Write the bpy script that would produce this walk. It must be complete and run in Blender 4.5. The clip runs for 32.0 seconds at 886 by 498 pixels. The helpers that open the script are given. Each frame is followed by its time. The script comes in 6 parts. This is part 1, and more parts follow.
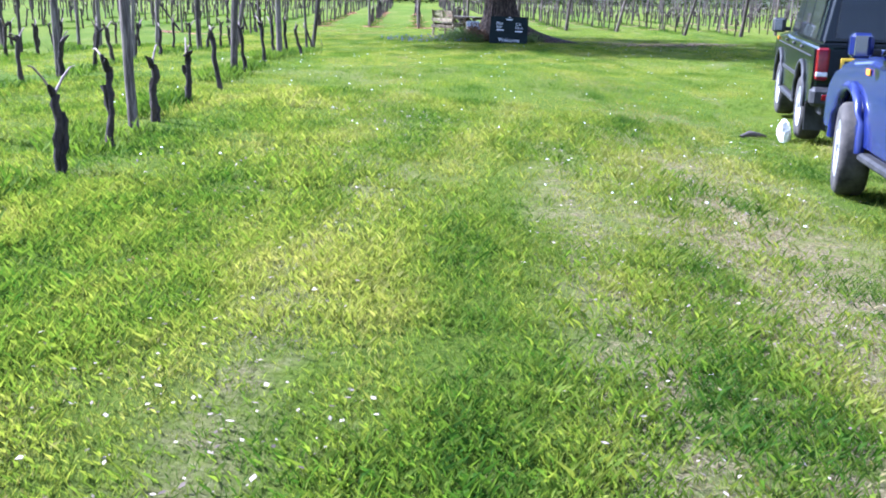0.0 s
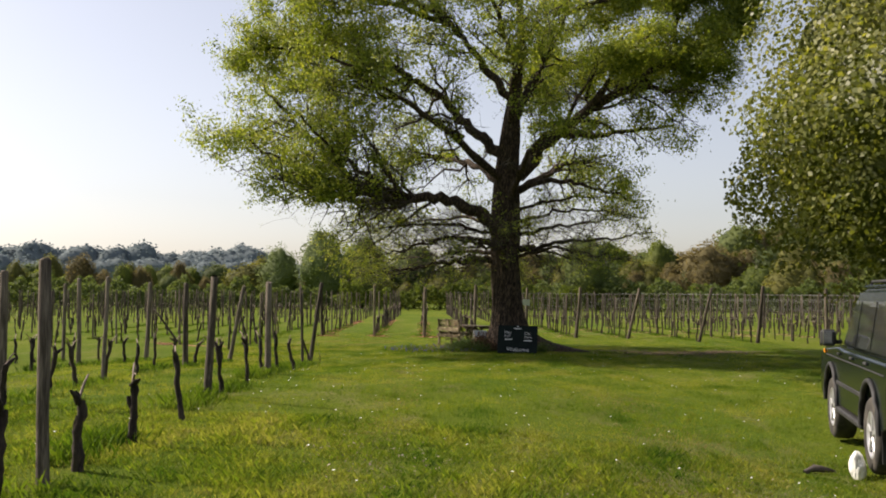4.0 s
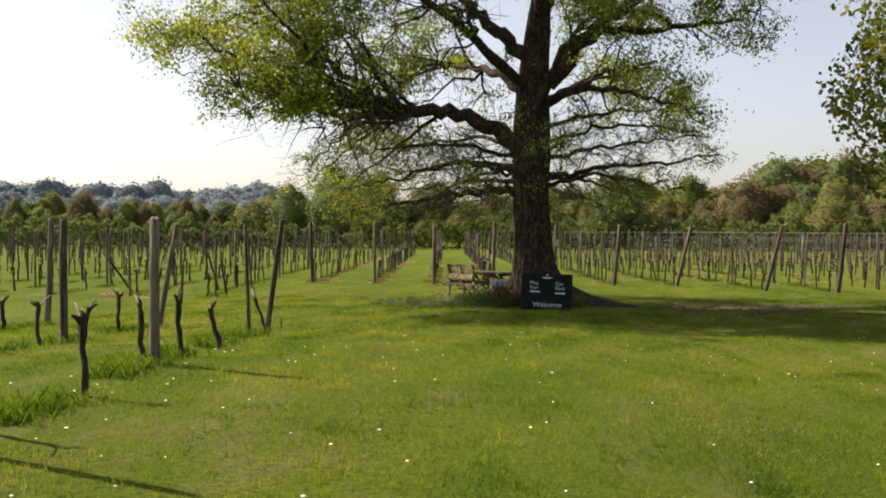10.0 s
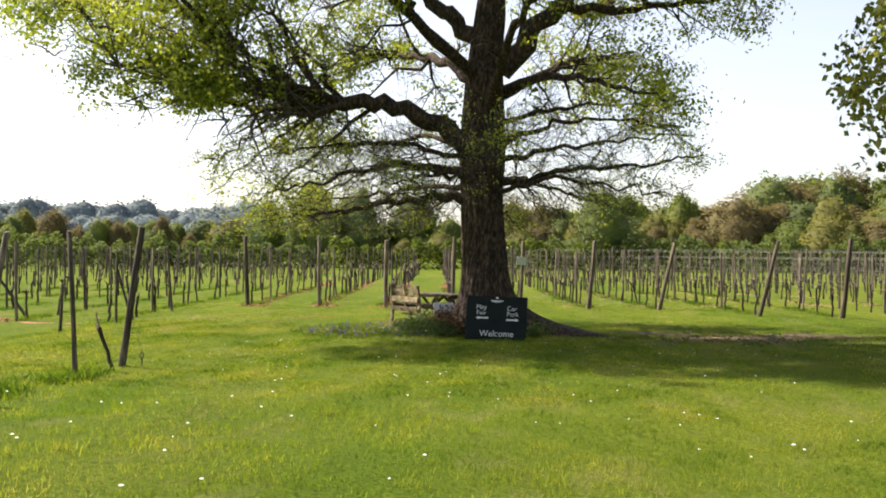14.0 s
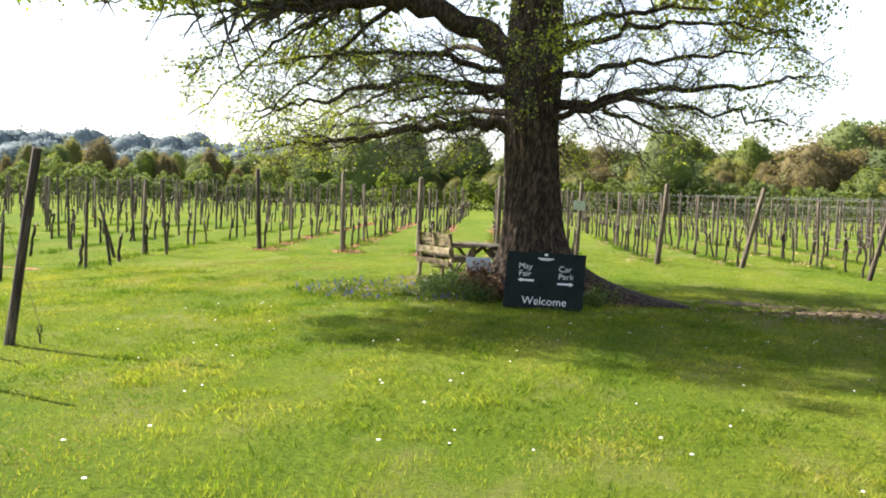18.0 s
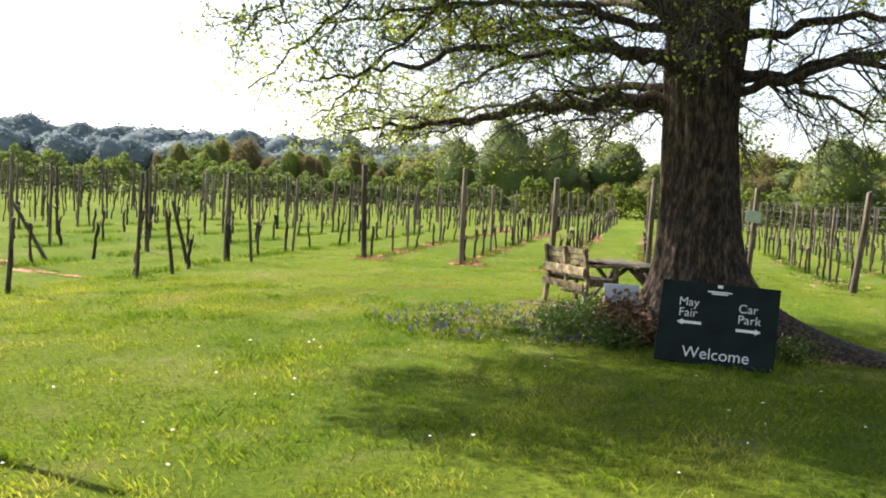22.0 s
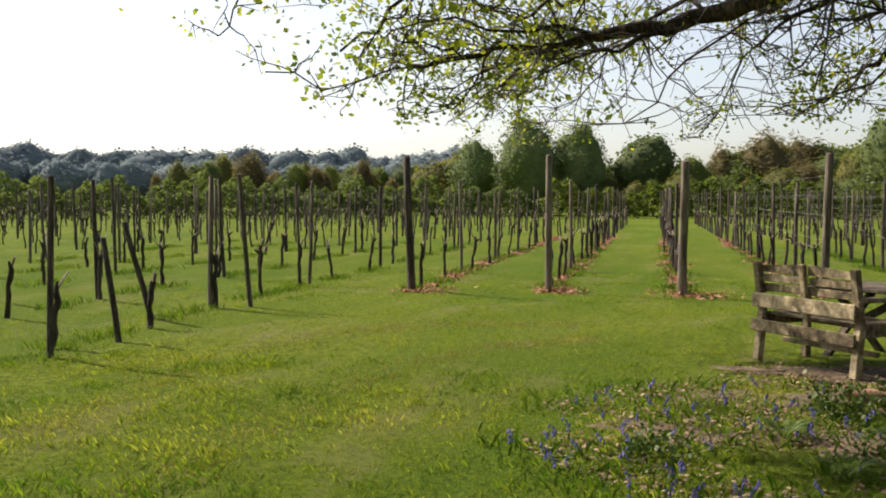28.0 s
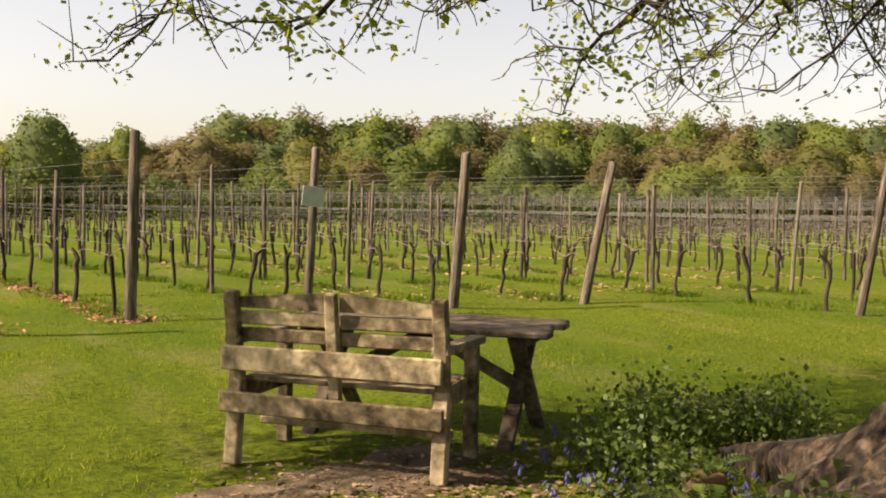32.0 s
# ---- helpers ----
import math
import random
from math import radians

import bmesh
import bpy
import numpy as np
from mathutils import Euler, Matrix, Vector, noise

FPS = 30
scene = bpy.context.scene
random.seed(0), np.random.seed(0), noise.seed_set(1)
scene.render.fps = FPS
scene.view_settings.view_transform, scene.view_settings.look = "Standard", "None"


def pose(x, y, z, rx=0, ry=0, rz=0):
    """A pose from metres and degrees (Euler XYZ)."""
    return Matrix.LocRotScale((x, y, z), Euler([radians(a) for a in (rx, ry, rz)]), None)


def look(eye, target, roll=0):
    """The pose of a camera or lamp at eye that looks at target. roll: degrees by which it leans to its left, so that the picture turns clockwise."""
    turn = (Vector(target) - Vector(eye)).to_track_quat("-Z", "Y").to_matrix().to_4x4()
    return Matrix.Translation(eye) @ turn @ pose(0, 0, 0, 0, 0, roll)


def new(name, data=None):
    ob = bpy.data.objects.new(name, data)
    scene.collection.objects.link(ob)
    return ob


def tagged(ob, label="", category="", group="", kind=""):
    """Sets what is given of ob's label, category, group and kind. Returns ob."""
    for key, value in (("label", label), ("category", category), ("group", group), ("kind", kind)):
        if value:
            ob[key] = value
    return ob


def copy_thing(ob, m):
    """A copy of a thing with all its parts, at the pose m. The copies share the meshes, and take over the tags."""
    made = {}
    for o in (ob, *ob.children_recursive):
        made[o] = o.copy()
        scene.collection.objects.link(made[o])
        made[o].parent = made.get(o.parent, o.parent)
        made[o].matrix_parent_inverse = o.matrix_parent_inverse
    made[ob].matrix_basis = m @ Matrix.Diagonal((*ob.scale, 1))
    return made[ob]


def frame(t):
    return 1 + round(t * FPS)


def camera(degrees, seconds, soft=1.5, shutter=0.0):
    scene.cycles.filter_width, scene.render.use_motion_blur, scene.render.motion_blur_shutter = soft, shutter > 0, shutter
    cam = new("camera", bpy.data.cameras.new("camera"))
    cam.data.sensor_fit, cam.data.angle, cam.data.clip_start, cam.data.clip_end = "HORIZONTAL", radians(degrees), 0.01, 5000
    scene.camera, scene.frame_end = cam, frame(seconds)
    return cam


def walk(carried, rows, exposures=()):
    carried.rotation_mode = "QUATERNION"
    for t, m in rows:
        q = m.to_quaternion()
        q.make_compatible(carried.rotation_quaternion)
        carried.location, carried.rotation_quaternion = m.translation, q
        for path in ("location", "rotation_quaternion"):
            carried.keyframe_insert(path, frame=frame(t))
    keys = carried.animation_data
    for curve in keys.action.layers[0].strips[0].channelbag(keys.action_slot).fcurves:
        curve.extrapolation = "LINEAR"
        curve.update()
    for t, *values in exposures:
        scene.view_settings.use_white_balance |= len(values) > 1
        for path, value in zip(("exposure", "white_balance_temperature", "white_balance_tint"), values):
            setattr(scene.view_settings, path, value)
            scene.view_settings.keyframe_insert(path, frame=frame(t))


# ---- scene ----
cam = camera(48.3, 32.0, soft=1.9)
PATH = [
    (0, (2.119, 1.455, 1.643), (1.973, 3.383, 1.13), 1.0),
    (0.5, (2.119, 1.455, 1.643), (1.982, 3.419, 1.289), 0.1),
    (1, (2.095, 1.482, 1.663), (1.944, 3.462, 1.424), 0.0),
    (1.5, (2.078, 1.492, 1.69), (1.939, 3.484, 1.576), -0.2),
    (2, (2.045, 1.522, 1.718), (1.952, 3.52, 1.716), -0.2),
    (2.5, (2.039, 1.761, 1.709), (1.924, 3.757, 1.769), -0.6),
    (4.5, (2.055, 3.86, 1.704), (1.871, 5.848, 1.814), 0.6),
    (5, (2.003, 4.299, 1.715), (1.889, 6.291, 1.852), 0.8),
    (5.5, (1.97, 4.666, 1.732), (1.893, 6.664, 1.797), -1.8),
    (6, (1.974, 5.035, 1.753), (1.802, 7.027, 1.776), 0.9),
    (6.5, (2.003, 5.448, 1.771), (1.924, 7.446, 1.828), -0.3),
    (7, (2.023, 5.902, 1.777), (1.899, 7.897, 1.848), -0.9),
    (7.5, (1.979, 6.429, 1.8), (1.829, 8.423, 1.769), 0.4),
    (8, (1.896, 7.149, 1.809), (1.843, 9.137, 1.601), -1.4),
    (8.5, (1.773, 8.029, 1.78), (1.636, 10.024, 1.781), 1.2),
    (9, (1.682, 8.773, 1.777), (1.498, 10.762, 1.856), 0.6),
    (9.5, (1.726, 9.336, 1.771), (1.581, 11.33, 1.797), -0.2),
    (10, (1.796, 9.74, 1.754), (1.576, 11.728, 1.719), 0.3),
    (10.5, (1.908, 10.213, 1.761), (1.801, 12.21, 1.796), 1.6),
    (11, (1.994, 10.706, 1.728), (1.835, 12.699, 1.768), 0.9),
    (11.5, (2.068, 11.192, 1.723), (1.871, 13.183, 1.734), 1.0),
    (12, (2.145, 11.694, 1.672), (2.009, 13.688, 1.619), -0.6),
    (12.5, (2.287, 12.12, 1.65), (2.046, 14.105, 1.62), 0.7),
    (13, (2.384, 12.544, 1.632), (2.15, 14.53, 1.617), 1.3),
    (13.5, (2.505, 13.094, 1.622), (2.315, 15.085, 1.628), 0.1),
    (15.5, (2.736, 15.485, 1.652), (2.432, 17.462, 1.653), 2.2),
    (16, (2.658, 16.057, 1.664), (2.475, 18.048, 1.642), 0.8),
    (16.5, (2.645, 16.502, 1.631), (2.308, 18.473, 1.612), 1.8),
    (17, (2.622, 16.989, 1.563), (2.334, 18.968, 1.503), 2.2),
    (17.5, (2.485, 17.556, 1.64), (2.23, 19.539, 1.59), 0.3),
    (18, (2.481, 18.019, 1.658), (2.164, 19.991, 1.541), 1.8),
    (18.5, (2.4, 18.508, 1.65), (2.203, 20.495, 1.549), 0.7),
    (19, (2.433, 19.006, 1.656), (2.203, 20.992, 1.586), 0.6),
    (19.5, (2.424, 19.577, 1.637), (2.124, 21.553, 1.593), 2.0),
    (20, (2.37, 20.143, 1.622), (2.096, 22.124, 1.57), -0.1),
    (20.5, (2.317, 20.657, 1.636), (1.848, 22.6, 1.572), 2.0),
    (21, (2.236, 21.179, 1.604), (1.843, 23.14, 1.563), 2.0),
    (21.5, (2.149, 21.679, 1.553), (1.599, 23.601, 1.504), 0.3),
    (22, (2.022, 22.217, 1.591), (1.415, 24.119, 1.473), 3.1),
    (22.5, (1.791, 22.698, 1.586), (1.221, 24.608, 1.428), 1.8),
    (23, (1.568, 23.185, 1.534), (0.896, 25.065, 1.425), 2.1),
    (23.5, (1.35, 23.63, 1.507), (0.611, 25.483, 1.372), 2.2),
    (24, (1.06, 24.128, 1.512), (0.319, 25.981, 1.38), 1.7),
    (24.5, (0.85, 24.579, 1.511), (0.077, 26.421, 1.412), 2.1),
    (25, (0.592, 25.052, 1.47), (-0.08, 26.936, 1.468), 3.3),
    (25.5, (0.286, 25.457, 1.435), (-0.418, 27.328, 1.375), -1.0),
    (27.5, (-0.782, 27.385, 1.391), (-1.429, 29.275, 1.287), 1.2),
    (28, (-1.015, 28.079, 1.401), (-1.64, 29.976, 1.302), 0.1),
    (28.5, (-1.276, 28.696, 1.369), (-1.898, 30.593, 1.255), 2.6),
    (29, (-1.539, 29.244, 1.333), (-1.906, 31.204, 1.184), 2.3),
    (29.5, (-1.742, 29.837, 1.288), (-1.929, 31.819, 1.097), 1.0),
    (30, (-1.897, 30.4, 1.326), (-1.744, 32.39, 1.199), 0.6),
    (30.5, (-2.128, 30.841, 1.333), (-1.704, 32.794, 1.258), 2.3),
    (31, (-2.301, 31.374, 1.348), (-1.729, 33.286, 1.214), 1.9),
    (31.5, (-2.521, 31.895, 1.301), (-1.609, 33.672, 1.215), 2.6),
    (32, (-2.619, 32.459, 1.288), (-1.631, 34.196, 1.205), 0.9),
]
# exposure follows the phone's own metering
EXPOSURES = [(0, 2.17, 4650, 26), (0.5, 2.17, 5150, 20), (1.0, 2.13, 5650, 17), (1.5, 1.85, 6250, 12), (2.0, 1.65, 6400, 12), (2.5, 1.25, 6600, 12), (4.5, 0.62, 6750, 18), (8.0, 0.64, 6800, 18), (9.0, 0.75, 6800, 18), (10.0, 0.82, 6800, 17), (13.0, 1.25, 6750, 15),
             (16.0, 1.60, 6450, 13), (19.0, 1.92, 6250, 12), (22.0, 1.68, 6350, 12), (25.0, 0.92, 6650, 13), (28.0, 0.82, 6600, 13), (29.0, 0.72, 6650, 13), (30.0, 0.86, 6950, 14), (31.0, 1.09, 7900, 18), (32.0, 1.09, 7900, 18)]
walk(cam, [(t, look(eye, target, roll)) for t, eye, target, roll in PATH], EXPOSURES)

# ---- light ----
SUN_FROM = Vector((-0.95, 0.31, 0.84)).normalized()
world = bpy.data.worlds.new("sky")
scene.world = world
world.use_nodes = True
wn = world.node_tree.nodes
sky = wn.new("ShaderNodeTexSky")
sky.sky_type = "NISHITA"
sky.sun_disc = False
sky.sun_elevation = math.asin(SUN_FROM.z)
sky.sun_rotation = math.atan2(SUN_FROM.x, SUN_FROM.y)
sky.air_density, sky.dust_density, sky.ozone_density = 1.0, 1.5, 1.0
wn["Background"].inputs["Strength"].default_value = 0.098
haze = wn.new("ShaderNodeHueSaturation")
haze.inputs["Saturation"].default_value, haze.inputs["Value"].default_value = 0.58, 1.0
world.node_tree.links.new(sky.outputs[0], haze.inputs["Color"])
world.node_tree.links.new(haze.outputs[0], wn["Background"].inputs["Color"])
sun_data = bpy.data.lights.new("sun", "SUN")
sun_data.energy, sun_data.angle, sun_data.color = 5.0, radians(0.6), (1.0, 0.92, 0.78)
sun = new("sun", sun_data)
sun.matrix_world = look(SUN_FROM * 60, (0, 0, 0))

# ---- materials ----


def material(name, stops, scale=8.0, detail=6.0, rough=0.8, bump=0.3, bump_scale=40.0, metal=0.0, stretch=(1, 1, 1), island=0.0, obrand=0.0,
             translucent=None, fine=0.25, spec=0.3, coat=0.0):
    """Principled material: a colour ramp over two scales of noise, with a fine bump."""
    m = bpy.data.materials.new(name)
    m.use_nodes = True
    nt = m.node_tree
    n, l = nt.nodes, nt.links
    b = n["Principled BSDF"]
    co = n.new("ShaderNodeTexCoord")
    mp = n.new("ShaderNodeMapping")
    mp.inputs["Scale"].default_value = stretch
    l.new(co.outputs["Object"], mp.inputs["Vector"])
    t1 = n.new("ShaderNodeTexNoise")
    t1.inputs["Scale"].default_value, t1.inputs["Detail"].default_value = scale, detail
    l.new(mp.outputs[0], t1.inputs["Vector"])
    t2 = n.new("ShaderNodeTexNoise")
    t2.inputs["Scale"].default_value, t2.inputs["Detail"].default_value = bump_scale, 4
    l.new(mp.outputs[0], t2.inputs["Vector"])
    mix = n.new("ShaderNodeMath")
    mix.operation = "MULTIPLY_ADD"
    l.new(t2.outputs[0], mix.inputs[0])
    mix.inputs[1].default_value = fine
    sub = n.new("ShaderNodeMath")
    sub.operation = "SUBTRACT"
    l.new(t1.outputs[0], sub.inputs[0])
    sub.inputs[1].default_value = fine * 0.5
    l.new(sub.outputs[0], mix.inputs[2])
    fac = mix.outputs[0]
    for amount, node, socket in ((island, "ShaderNodeNewGeometry", "Random Per Island"), (obrand, "ShaderNodeObjectInfo", "Random")):
        if amount:
            g = n.new(node)
            a = n.new("ShaderNodeMath")
            a.operation = "MULTIPLY_ADD"
            l.new(g.outputs[socket], a.inputs[0])
            a.inputs[1].default_value = amount
            s2 = n.new("ShaderNodeMath")
            s2.operation = "SUBTRACT"
            l.new(fac, s2.inputs[0])
            s2.inputs[1].default_value = amount * 0.5
            l.new(s2.outputs[0], a.inputs[2])
            fac = a.outputs[0]
    ramp = n.new("ShaderNodeValToRGB")
    ramp.color_ramp.elements[0].position, ramp.color_ramp.elements[0].color = stops[0][0], (*stops[0][1], 1)
    ramp.color_ramp.elements[1].position, ramp.color_ramp.elements[1].color = stops[-1][0], (*stops[-1][1], 1)
    for p, c in stops[1:-1]:
        ramp.color_ramp.elements.new(p).color = (*c, 1)
    l.new(fac, ramp.inputs[0])
    l.new(ramp.outputs[0], b.inputs["Base Color"])
    b.inputs["Roughness"].default_value, b.inputs["Metallic"].default_value = rough, metal
    b.inputs["Specular IOR Level"].default_value = spec
    b.inputs["Coat Weight"].default_value = coat
    if bump:
        bp = n.new("ShaderNodeBump")
        bp.inputs["Strength"].default_value, bp.inputs["Distance"].default_value = bump, 0.02
        l.new(mix.outputs[0], bp.inputs["Height"])
        l.new(bp.outputs[0], b.inputs["Normal"])
    if translucent:
        tr = n.new("ShaderNodeBsdfTranslucent")
        gain = n.new("ShaderNodeMix")
        gain.data_type, gain.blend_type = "RGBA", "MULTIPLY"
        gain.inputs["Factor"].default_value = 1.0
        l.new(ramp.outputs[0], gain.inputs["A"])
        gain.inputs["B"].default_value = (*translucent[1], 1)
        l.new(gain.outputs["Result"], tr.inputs["Color"])
        ms = n.new("ShaderNodeMixShader")
        ms.inputs[0].default_value = translucent[0]
        l.new(b.outputs[0], ms.inputs[1])
        l.new(tr.outputs[0], ms.inputs[2])
        l.new(ms.outputs[0], n["Material Output"].inputs["Surface"])
    return m


M_BLADE = material("grass_blade", [(0.3, (0.045, 0.095, 0.012)), (0.46, (0.132, 0.182, 0.022)), (0.6, (0.222, 0.238, 0.04)), (0.8, (0.33, 0.29, 0.11))], scale=1.3, rough=0.6, bump=0, spec=0.04, stretch=(1.0, 0.4, 1.0),
                   island=0.24, translucent=(0.5, (1.28, 1.36, 0.52)), fine=0.1)
M_TUFT = material("tall_grass", [(0.2, (0.035, 0.075, 0.009)), (0.5, (0.085, 0.14, 0.015)), (0.8, (0.16, 0.21, 0.03))], scale=0.7, rough=0.6, bump=0, spec=0.05, island=0.35,
                  translucent=(0.42, (1.2, 1.3, 0.45)))
M_BARK = material("oak_bark", [(0.3, (0.014, 0.01, 0.008)), (0.5, (0.042, 0.03, 0.021)), (0.72, (0.125, 0.086, 0.058))], scale=20, rough=0.95, bump=1.0, bump_scale=46,
                  stretch=(1, 1, 0.3), fine=0.7)
M_TWIG = material("twig_bark", [(0.3, (0.05, 0.042, 0.036)), (0.7, (0.12, 0.10, 0.085))], scale=6, rough=0.9, bump=0.2)
M_OAKLEAF = material("oak_leaf", [(0.2, (0.1, 0.14, 0.022)), (0.5, (0.2, 0.26, 0.04)), (0.8, (0.41, 0.43, 0.09))], scale=0.8, rough=0.5, bump=0, island=0.45,
                     translucent=(0.54, (1.3, 1.25, 0.5)))
M_HAWLEAF = material("hedge_leaf", [(0.2, (0.065, 0.09, 0.018)), (0.5, (0.14, 0.16, 0.034)), (0.8, (0.29, 0.29, 0.09))], scale=0.5, rough=0.45, bump=0, island=0.4,
                     translucent=(0.45, (1.3, 1.3, 0.5)))
M_POST = material("weathered_post", [(0.28, (0.03, 0.023, 0.017)), (0.5, (0.085, 0.067, 0.05)), (0.74, (0.22, 0.18, 0.135))], scale=6, rough=0.9, bump=0.6, bump_scale=25,
                  stretch=(4, 4, 0.35), obrand=0.3, fine=0.5)
M_VINE = material("vine_bark", [(0.3, (0.018, 0.014, 0.011)), (0.7, (0.08, 0.06, 0.043))], scale=10, rough=0.95, bump=1.0, bump_scale=60, stretch=(1, 1, 0.2), obrand=0.2, fine=0.5)
M_CANE = material("vine_cane", [(0.3, (0.14, 0.1, 0.08)), (0.7, (0.3, 0.225, 0.18))], scale=10, rough=0.7, bump=0.2)
M_WIRE = material("galvanised_wire", [(0.3, (0.13, 0.125, 0.13)), (0.7, (0.24, 0.23, 0.23))], rough=0.6, metal=0.2, bump=0)
M_MULCH = material("red_mulch", [(0.25, (0.12, 0.05, 0.028)), (0.5, (0.34, 0.145, 0.08)), (0.75, (0.52, 0.3, 0.19))], scale=14, rough=0.95, bump=1.0, bump_scale=70, island=0.3, fine=0.5)
M_BENCH = material("weathered_bench_wood", [(0.28, (0.04, 0.028, 0.016)), (0.5, (0.17, 0.13, 0.075)), (0.75, (0.42, 0.34, 0.215))], scale=5, rough=0.9, bump=0.6, bump_scale=22,
                   obrand=0.2, fine=0.6)
M_SIGN = material("sign_paint", [(0.3, (0.004, 0.008, 0.0075)), (0.7, (0.009, 0.016, 0.014))], scale=4, rough=0.65, bump=0.1, spec=0.15)
M_WHITE = material("white_letters", [(0.3, (0.62, 0.63, 0.6)), (0.7, (0.8, 0.8, 0.78))], scale=20, rough=0.6, bump=0)
M_PLATE = material("grey_board", [(0.3, (0.42, 0.46, 0.5)), (0.7, (0.55, 0.58, 0.6))], scale=8, rough=0.6, bump=0.05)


# worn ruts of the track: place across at its start, half width, how bare
RUTS = ((1.4, 0.24, 0.75), (2.9, 0.45, 1.2), (4.1, 1.2, 2.1))


def ground_material():
    m = bpy.data.materials.new("meadow_ground")
    m.use_nodes = True
    nt = m.node_tree
    n, l = nt.nodes, nt.links
    b = n["Principled BSDF"]
    co = n.new("ShaderNodeTexCoord")
    # broad tints run along the way the grass is mown
    mown = n.new("ShaderNodeMapping")
    mown.inputs["Scale"].default_value = (1.0, 0.35, 1.0)
    l.new(co.outputs["Object"], mown.inputs["Vector"])

    def tex(scale, detail=6, rough=0.6):
        t = n.new("ShaderNodeTexNoise")
        t.inputs["Scale"].default_value, t.inputs["Detail"].default_value, t.inputs["Roughness"].default_value = scale, detail, rough
        l.new(co.outputs["Object"] if scale > 2 else mown.outputs[0], t.inputs["Vector"])
        return t.outputs[0]

    def ramp(fac, stops):
        r = n.new("ShaderNodeValToRGB")
        r.color_ramp.elements[0].position, r.color_ramp.elements[0].color = stops[0][0], (*stops[0][1], 1)
        r.color_ramp.elements[1].position, r.color_ramp.elements[1].color = stops[-1][0], (*stops[-1][1], 1)
        for p, c in stops[1:-1]:
            r.color_ramp.elements.new(p).color = (*c, 1)
        l.new(fac, r.inputs[0])
        return r.outputs[0]

    def mixed(fac, a, c):
        x = n.new("ShaderNodeMix")
        x.data_type = "RGBA"
        l.new(fac, x.inputs["Factor"])
        l.new(a, x.inputs["A"])
        l.new(c, x.inputs["B"])
        return x.outputs["Result"]
    green = ramp(tex(18, 8, 0.7), [(0.32, (0.03, 0.042, 0.009)), (0.5, (0.11, 0.145, 0.014)), (0.7, (0.2, 0.22, 0.028))])
    lush = ramp(tex(30, 8, 0.7), [(0.32, (0.02, 0.036, 0.007)), (0.5, (0.075, 0.122, 0.011)), (0.72, (0.15, 0.19, 0.022))])
    straw = ramp(tex(45, 6), [(0.3, (0.09, 0.07, 0.035)), (0.52, (0.2, 0.17, 0.08)), (0.76, (0.38, 0.32, 0.19))])
    big = ramp(tex(0.28, 4), [(0.4, (0, 0, 0)), (0.6, (1, 1, 1))])
    grass = mixed(big, lush, green)
    dry = ramp(tex(1.1, 9, 0.7), [(0.52, (0, 0, 0)), (0.72, (0.6, 0.6, 0.6))])
    col = mixed(dry, grass, straw)
    # ruts worn along the track beside the vines, ragged at their edges
    sep = n.new("ShaderNodeSeparateXYZ")
    l.new(co.outputs["Object"], sep.inputs[0])

    def calc(op, a, c, clamp=False):
        x = n.new("ShaderNodeMath")
        x.operation, x.use_clamp = op, clamp
        for socket, val in zip(x.inputs, (a, c)):
            if isinstance(val, (int, float)):
                socket.default_value = val
            else:
                l.new(val, socket)
        return x.outputs[0]
    across = calc("ADD", calc("ADD", sep.outputs["X"], calc("MULTIPLY", sep.outputs["Y"], 0.05)), calc("MULTIPLY", tex(1.9, 4), 0.5))
    ends = calc("MULTIPLY", calc("MULTIPLY", calc("SUBTRACT", 15.0, sep.outputs["Y"]), 0.12, True), calc("ADD", sep.outputs["Y"], 3.0, True), True)
    rut = None
    for x0, half, amount in RUTS:
        away = calc("ABSOLUTE", calc("SUBTRACT", across, x0 + 0.25), 0.0)
        one = calc("MULTIPLY", calc("SUBTRACT", 1.0, calc("DIVIDE", away, half), True), amount)
        rut = one if rut is None else calc("MAXIMUM", rut, one)
    ragged = calc("MULTIPLY", calc("SUBTRACT", tex(5, 8, 0.75), 0.36, True), 4.5, True)
    col = mixed(calc("MULTIPLY", calc("MULTIPLY", rut, ragged), ends, True), col, straw)
    l.new(col, b.inputs["Base Color"])
    b.inputs["Roughness"].default_value = 0.95
    b.inputs["Specular IOR Level"].default_value = 0.03
    bp = n.new("ShaderNodeBump")
    bp.inputs["Strength"].default_value, bp.inputs["Distance"].default_value = 0.9, 0.05
    l.new(tex(26, 8, 0.75), bp.inputs["Height"])
    l.new(bp.outputs[0], b.inputs["Normal"])
    return m


M_GROUND = ground_material()

# ---- mesh helpers ----
RNG = np.random.default_rng(7)


def mesh_object(name, verts, faces, mat, smooth=False, parent=None):
    """An object from vertex and face arrays (faces: all of one size, or a list)."""
    me = bpy.data.meshes.new(name)
    verts = np.asarray(verts, np.float32)
    if isinstance(faces, np.ndarray):
        k = faces.shape[1]
        me.vertices.add(len(verts))
        me.vertices.foreach_set("co", verts.ravel())
        me.loops.add(faces.size)
        me.loops.foreach_set("vertex_index", faces.ravel().astype(np.int32))
        me.polygons.add(len(faces))
        me.polygons.foreach_set("loop_start", np.arange(0, faces.size, k, dtype=np.int32))
        me.update(calc_edges=True)
    else:
        me.from_pydata(verts.tolist(), [], faces)
    if smooth:
        me.polygons.foreach_set("use_smooth", np.ones(len(me.polygons), bool))
    me.materials.append(mat)
    ob = new(name, me)
    if parent is not None:
        ob.parent = parent
    return ob


